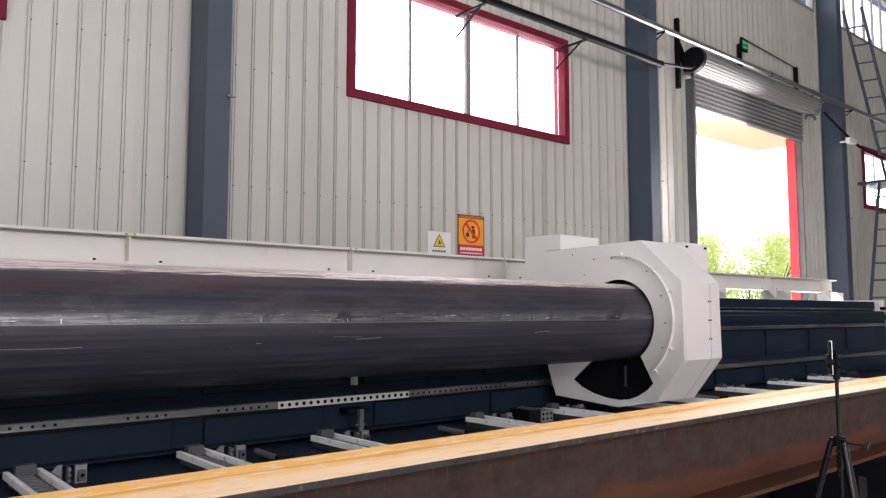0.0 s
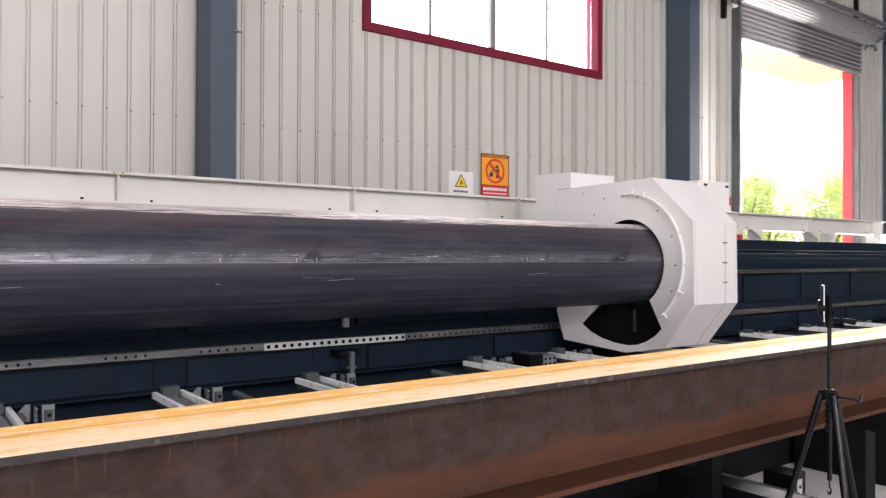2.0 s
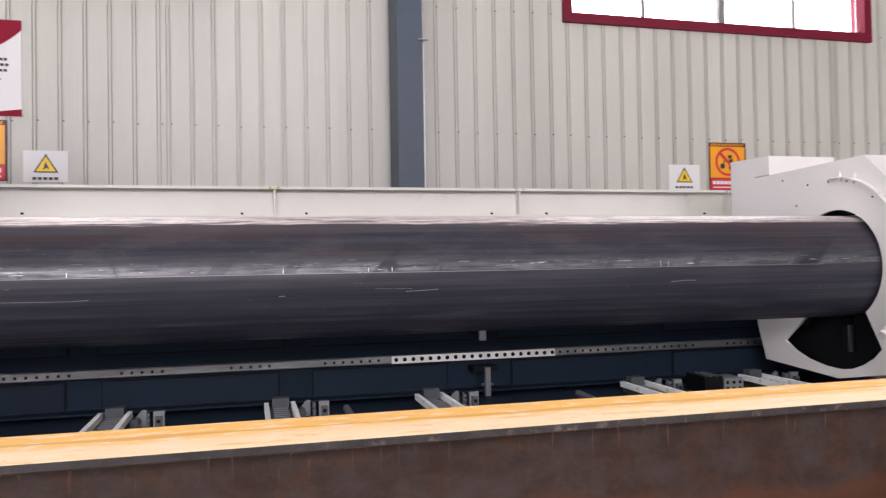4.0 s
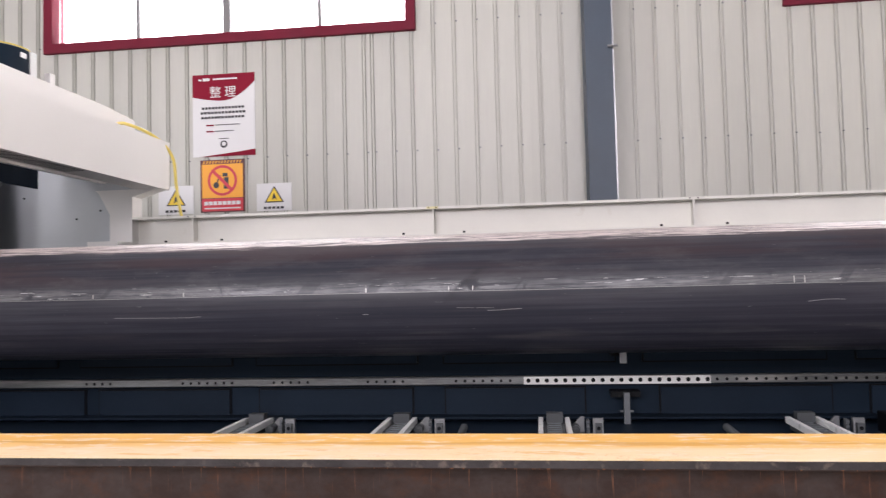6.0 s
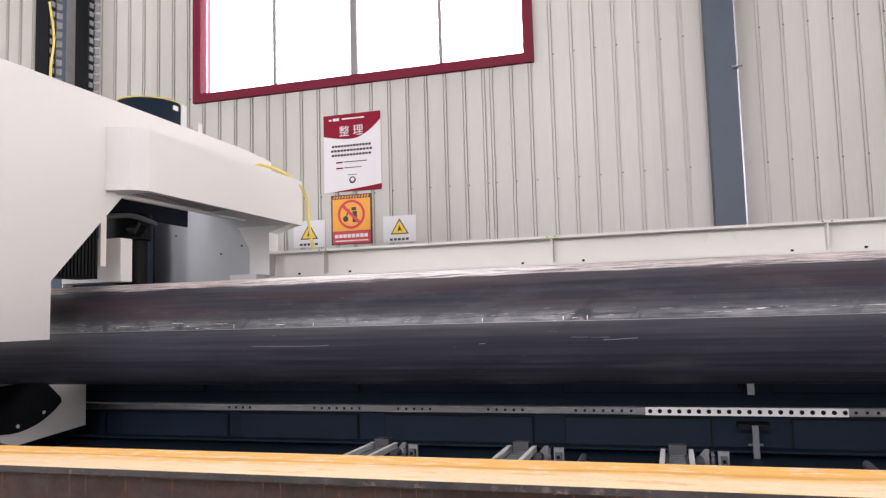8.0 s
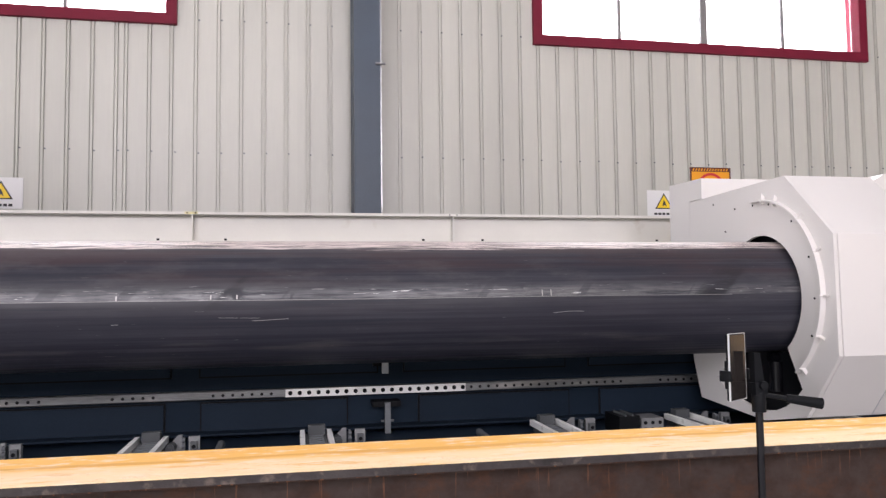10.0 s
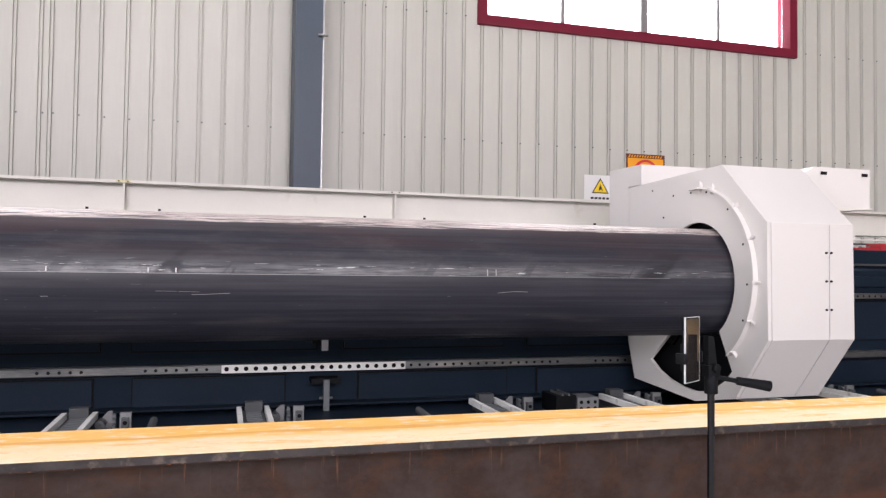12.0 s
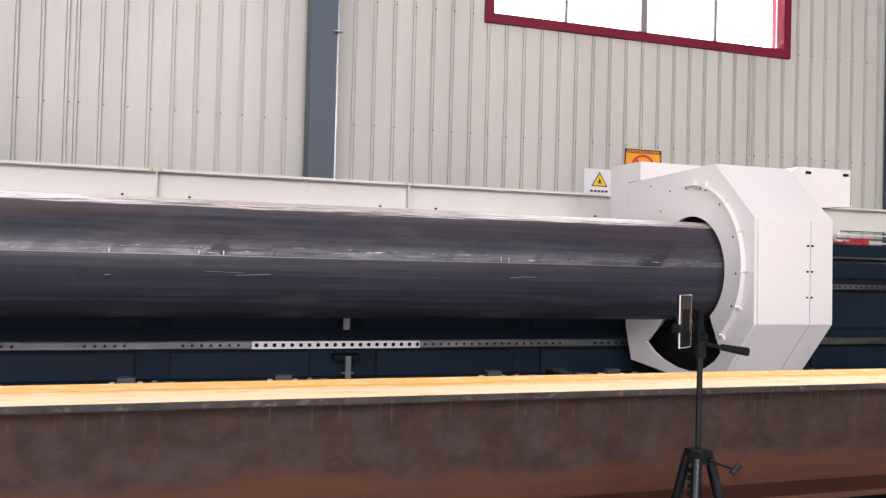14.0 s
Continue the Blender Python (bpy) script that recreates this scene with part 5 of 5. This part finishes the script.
for k in range(3):
    a = radians(90 + 120 * k + 20)
    box(bm, TX + 0.026 * math.cos(a) - 0.009, TX + 0.026 * math.cos(a) + 0.009, TY + 0.026 * math.sin(a) - 0.009, TY + 0.026 * math.sin(a) + 0.009, 1.16, 1.195)
part("collar", bm, BLACK, tri, bevel=0.002)
for k in range(3):
    a = radians(90 + 120 * k + 20)
    c, s = math.cos(a), math.sin(a)
    bm = bmesh.new()
    rod(bm, (TX + 0.03 * c, TY + 0.03 * s, 1.18), (TX + 0.155 * c, TY + 0.155 * s, 0.72), 0.013, 12)
    leg = part("leg", bm, SATIN, tri)
    bm = bmesh.new()
    rod(bm, (TX + 0.155 * c, TY + 0.155 * s, 0.72), (TX + 0.32 * c, TY + 0.32 * s, 0.065), 0.008, 12)
    part("lower_leg", bm, SATIN, leg)
    bm = bmesh.new()
    rod(bm, (TX + 0.147 * c, TY + 0.147 * s, 0.75), (TX + 0.159 * c, TY + 0.159 * s, 0.70), 0.015, 12)
    part("clamp", bm, BLACK, leg)
    bm = bmesh.new()
    rod(bm, (TX + 0.32 * c, TY + 0.32 * s, 0.035), (TX + 0.32 * c, TY + 0.32 * s, 0.07), 0.013, 12)
    part("rubber_foot", bm, BLACK, leg)
bm = bmesh.new()
rod(bm, (TX + 0.015, TY - 0.015, 1.175), (TX + 0.045, TY - 0.088, 1.168), 0.004, 8)
rod(bm, (TX + 0.035, TY - 0.090, 1.158), (TX + 0.055, TY - 0.092, 1.182), 0.008, 10)
part("crank", bm, SATIN, tri)
bm = bmesh.new()
for k in range(6):
    box(bm, TX - 0.028, TX - 0.016, TY - 0.004, TY + 0.004, 1.04 + 0.02 * k, 1.052 + 0.02 * k)
box(bm, TX - 0.0155, TX - 0.0105, TY - 0.006, TY + 0.006, 1.03, 1.16)
part("gear_rack", bm, BLACK, tri)
bm = bmesh.new()
hose(bm, [(TX, TY, 0.86), (TX, TY, 0.835), (TX + 0.012, TY, 0.82), (TX, TY, 0.806), (TX - 0.012, TY, 0.818)], 0.003, 6)
part("ballast_hook", bm, SATIN, tri)
bm = bmesh.new()
rod(bm, (TX, TY, 1.435), (TX, TY, 1.475), 0.014, 16)
box(bm, TX - 0.014, TX + 0.014, TY - 0.012, TY + 0.012, 1.47, 1.495)
rod(bm, (TX + 0.002, TY - 0.02, 1.49), (TX + 0.002, TY + 0.02, 1.49), 0.009, 12)
part("pan_head", bm, BLACK, tri, bevel=0.002)
bm = bmesh.new()
rod(bm, (TX + 0.008, TY - 0.006, 1.47), (TX + 0.055, TY - 0.02, 1.462), 0.005, 10)
rod(bm, (TX + 0.05, TY - 0.018, 1.463), (TX + 0.118, TY - 0.035, 1.452), 0.0085, 14, 0.0115)
part("pan_handle", bm, BLACK, tri)
bm = bmesh.new()
prism(bm, [(TX - 0.012, 1.49), (TX + 0.010, 1.49), (TX + 0.001, 1.555), (TX - 0.012, 1.557)], "y", TY - 0.008, TY + 0.01)
part("tilt_plate", bm, BLACK, tri, bevel=0.002)
tri.location = (0.220, 3.388, -0.040)
# phone in a holder: upright, turned edge-on to the walk
turn = Matrix.Translation((0.172, 3.390, 1.488)) @ Matrix.Rotation(radians(31), 4, "Z")
phone = thing("phone", (0.172, 3.390, 1.420), "phone in a black case standing upright on the tripod", "phone")


def turned(bm):
    bmesh.ops.transform(bm, matrix=turn, verts=bm.verts)
    return bm


part("case", turned(box(bmesh.new(), -0.033, 0.033, -0.0035, 0.0045, -0.067, 0.067)), BLACK, phone, bevel=0.003)
bm = bmesh.new()
holed(bm, [(-0.034, -0.0678), (0.034, -0.0678), (0.034, 0.0678), (-0.034, 0.0678)], [[(-0.0315, -0.0668), (0.033, -0.0668), (0.033, 0.0668), (-0.0315, 0.0668)]], "y", -0.0045, -0.0015)
part("frame", turned(bm), ALU, phone, "bright metal rim")
part("screen", turned(box(bmesh.new(), -0.0305, 0.0305, -0.0052, -0.0037, -0.0645, 0.0645)), mat("dark_glass", (0.02, 0.017, 0.016), 0.12, vary=0.1, bump=0.0), phone, "dark glossy screen")
grip = thing("phone_holder", (0.187, 3.398, 1.443), "black sprung phone holder on the tripod head", "phone holder")
part("back", turned(box(bmesh.new(), -0.02, 0.02, 0.005, 0.015, -0.045, 0.012)), BLACK, grip, bevel=0.002)
for sx in (-1, 1):
    part("jaw", turned(box(bmesh.new(), min(sx * 0.0345, sx * 0.041), max(sx * 0.0345, sx * 0.041), -0.009, 0.015, -0.028, -0.006)), BLACK, grip, bevel=0.002)

# ---- posters and signs on the wall ----
SIGN_Y = WALL_Y - RIB_H


def sheet(name, x0, x1, z0, z1, y, material, parent, label=""):
    return solid(name, material, x0, x1, y - 0.002, y, z0, z1, parent, label)


def text_mesh(name, words, cx, z, size, y, material, parent):
    curve = bpy.data.curves.new(name, "FONT")
    curve.body, curve.size, curve.align_x = words, size, "CENTER"
    temp = bpy.data.objects.new(name, curve)
    mesh = bpy.data.meshes.new_from_object(temp)
    bpy.data.objects.remove(temp)
    mesh.transform(Matrix.Translation(Vector((cx, y, z)) - root_of(parent).location) @ Matrix.Rotation(radians(90), 4, "X"))
    mesh.materials.clear()
    mesh.materials.append(material)
    ob = new(name, mesh)
    ob.parent = parent
    return ob


def bars(name, rows, y, material, parent):
    """Unreadable lines of writing, as plain bars."""
    bm = bmesh.new()
    for x0, x1, z0, z1 in rows:
        box(bm, x0, x1, y - 0.001, y, z0, z1)
    return part(name, bm, material, parent)


def poster(x0, x1, z0, z1, head, label):
    p = thing("poster", ((x0 + x1) / 2, SIGN_Y, z0), label, "poster")
    w, h = x1 - x0, z1 - z0
    y = SIGN_Y - 0.001
    sheet("sheet", x0, x1, z0, z1, y, POSTER_WHITE, p)
    bm = bmesh.new()
    low = [(x0 + w * i / 16, z1 - h * (0.27 + 0.055 * math.sin(math.pi * i / 16) if i < 8 else 0.325 - 0.225 * ((i - 8) / 8) ** 1.8)) for i in range(17)]
    prism(bm, [(x0, z1), *low, (x1, z1)], "y", y - 0.0045, y - 0.0025)
    part("red_heading", bm, POSTER_RED, p, "deep red heading band")
    bm = bmesh.new()
    prism(bm, [(x0 + w * 0.1, z0), (x1, z0), (x1, z0 + h * 0.075), (x0 + w * 0.75, z0 + h * 0.05)], "y", y - 0.0045, y - 0.0025)
    part("red_footer", bm, POSTER_RED, p)
    y -= 0.006
    bars("small_heading", [(x0 + 0.10 * w, x0 + 0.145 * w, z1 - 0.075 * h, z1 - 0.055 * h), (x0 + 0.17 * w, x0 + 0.28 * w, z1 - 0.08 * h, z1 - 0.045 * h), (x0 + 0.33 * w, x0 + 0.72 * w, z1 - 0.07 * h, z1 - 0.052 * h)], y, POSTER_WHITE, p)
    if head:
        text_mesh("heading_words", head, x0 + w * 0.49, z1 - h * 0.275, w * 0.19, y - 0.001, POSTER_WHITE, p)
    rows = []
    for k, (a, b) in enumerate(((0.15, 0.84), (0.13, 0.86), (0.14, 0.84))):
        n = 13
        for i in range(n):
            xa = x0 + w * (a + (b - a) * i / n)
            rows.append((xa, xa + w * (b - a) / n * 0.78, z1 - h * (0.425 + 0.058 * k), z1 - h * (0.398 + 0.058 * k)))
    for k in range(3):
        bars("text_line", rows[13 * k:13 * k + 13], y, INK, p)
    bars("red_bullets", [(x0 + 0.22 * w, x0 + 0.34 * w, z1 - h * (0.63 + 0.075 * k), z1 - h * (0.612 + 0.075 * k)) for k in (0, 1)], y, POSTER_RED, p)
    bars("note_text", [(x0 + 0.36 * w, x0 + (0.76 - 0.1 * k) * w, z1 - h * (0.624 + 0.075 * k), z1 - h * (0.614 + 0.075 * k)) for k in (0, 1)] + [(x0 + 0.42 * w, x0 + 0.58 * w, z1 - 0.79 * h, z1 - 0.782 * h)], y, INK, p)
    bm = bmesh.new()
    holed(bm, circle(x0 + 0.5 * w, z1 - 0.855 * h, 0.045 * h, 20), [circle(x0 + 0.5 * w, z1 - 0.85 * h, 0.026 * h, 20)], "y", y - 0.001, y)
    part("emblem", bm, INK, p)
    return p


poster(-4.25, -3.562, 3.064, 3.942, "\u6574 \u7406", "white wall poster with a deep red heading band")


def prohibition(x0, x1, z0, z1, label):
    s = thing("prohibition_sign", ((x0 + x1) / 2, SIGN_Y, z0), label, "sign", "safety signs on the wall")
    w, h = x1 - x0, z1 - z0
    y = SIGN_Y - 0.001
    sheet("backing", x0, x1, z0, z1, y, SIGN_DARK, s, "dark maroon backing")
    sheet("orange_field", x0 + 0.04 * w, x1 - 0.04 * w, z0 + 0.27 * h, z1 - 0.085 * h, y - 0.003, SIGN_ORANGE, s, "orange field")
    sheet("red_band", x0 + 0.04 * w, x1 - 0.04 * w, z0 + 0.02 * h, z0 + 0.26 * h, y - 0.003, SIGN_RED, s, "red caption band")
    bm = bmesh.new()
    for i in range(13):
        a = x0 + w * (0.06 + 0.068 * i)
        prism(bm, [(a, z1 - 0.07 * h), (a + 0.03 * w, z1 - 0.07 * h), (a + 0.055 * w, z1 - 0.02 * h), (a + 0.025 * w, z1 - 0.02 * h)], "y", y - 0.004, y - 0.003)
    part("hazard_stripes", bm, SIGN_ORANGE, s)
    cx, cz, r = (x0 + x1) / 2, z0 + 0.60 * h, 0.33 * w
    bm = bmesh.new()
    holed(bm, circle(cx, cz, r, 40), [circle(cx, cz, r * 0.83, 40)], "y", y - 0.007, y - 0.0055)
    part("ring", bm, SIGN_RED, s)
    bm = bmesh.new()
    d = r * 0.62
    prism(bm, [(cx - d - 0.012, cz + d - 0.012), (cx - d + 0.012, cz + d + 0.012), (cx + d + 0.012, cz - d + 0.012), (cx + d - 0.012, cz - d - 0.012)], "y", y - 0.0095, y - 0.008)
    part("bar", bm, SIGN_RED, s)
    bm = bmesh.new()
    box(bm, cx + 0.1 * r, cx + 0.42 * r, y - 0.0072, y - 0.0062, cz - 0.55 * r, cz + 0.2 * r)
    box(bm, cx + 0.02 * r, cx + 0.36 * r, y - 0.0072, y - 0.0062, cz + 0.25 * r, cz + 0.48 * r)
    prism(bm, circle(cx - 0.42 * r, cz - 0.3 * r, 0.2 * r, 14), "y", y - 0.0072, y - 0.0062)
    prism(bm, [(cx - 0.42 * r, cz - 0.15 * r), (cx - 0.33 * r, cz - 0.15 * r), (cx - 0.1 * r, cz + 0.35 * r), (cx - 0.2 * r, cz + 0.35 * r)], "y", y - 0.0072, y - 0.0062)
    part("pictogram", bm, INK, s)
    n = 8
    bars("caption", [(x0 + w * (0.09 + 0.103 * i), x0 + w * (0.175 + 0.103 * i), z0 + 0.135 * h, z0 + 0.205 * h) for i in range(n)] + [(x0 + 0.1 * w, x0 + 0.9 * w, z0 + 0.06 * h, z0 + 0.085 * h)], y - 0.006, POSTER_WHITE, s)
    return s


prohibition(-4.172, -3.683, 2.475, 3.03, "orange and red fire equipment prohibition sign")
prohibition(3.53, 4.02, 2.44, 2.995, "orange and red machine prohibition sign")


def warning(x0, x1, z0, z1, label):
    s = thing("warning_sign", ((x0 + x1) / 2, SIGN_Y, z0), label, "sign", "safety signs on the wall")
    w, h = x1 - x0, z1 - z0
    y = SIGN_Y - 0.001
    sheet("sheet", x0, x1, z0, z1, y, POSTER_WHITE, s)
    cx, cz, r = (x0 + x1) / 2, z0 + 0.50 * h, 0.40 * h

    def tri_(k):
        return [(cx + k * r * 1.05 * math.cos(radians(a)), cz + k * r * math.sin(radians(a))) for a in (90, 210, 330)]
    part("black_triangle", prism(bmesh.new(), tri_(1.0), "y", y - 0.004, y - 0.003), INK, s)
    part("yellow_triangle", prism(bmesh.new(), tri_(0.80), "y", y - 0.006, y - 0.005), SIGN_YELLOW, s)
    bm = bmesh.new()
    prism(bm, [(cx - 0.2 * r, cz - 0.3 * r), (cx + 0.05 * r, cz - 0.1 * r), (cx + 0.25 * r, cz - 0.3 * r), (cx + 0.12 * r, cz + 0.1 * r), (cx - 0.02 * r, cz + 0.38 * r), (cx - 0.12 * r, cz + 0.05 * r)], "y", y - 0.008, y - 0.007)
    part("pictogram", bm, INK, s)
    bars("caption", [(cx - 0.30 * w + 0.12 * w * i, cx - 0.21 * w + 0.12 * w * i, z0 + 0.07 * h, z0 + 0.155 * h) for i in range(5)], y - 0.004, INK, s)
    return s


warning(-4.64, -4.249, 2.467, 2.768, "white warning sign with a yellow triangle")
warning(-3.555, -3.177, 2.468, 2.757, "white warning sign with a yellow triangle")
warning(3.016, 3.408, 2.445, 2.732, "white warning sign with a yellow triangle")
rules = thing("notice_board", (8.77, SIGN_Y, 1.98), "white notice with a bright red heading by the door", "notice")
sheet("sheet", 8.52, 9.13, 1.965, 2.70, SIGN_Y - 0.001, POSTER_WHITE, rules)
sheet("red_heading", 8.52, 9.13, 2.55, 2.70, SIGN_Y - 0.004, SIGN_RED, rules)
bars("heading_text", [(8.6, 9.05, 2.60, 2.65)], SIGN_Y - 0.007, POSTER_WHITE, rules)
bars("body_text", [(8.58, 8.8, 2.45 - 0.07 * k, 2.49 - 0.07 * k) for k in range(6)] + [(8.86, 9.08, 2.36 - 0.1 * k, 2.42 - 0.1 * k) for k in range(4)], SIGN_Y - 0.004, INK, rules)
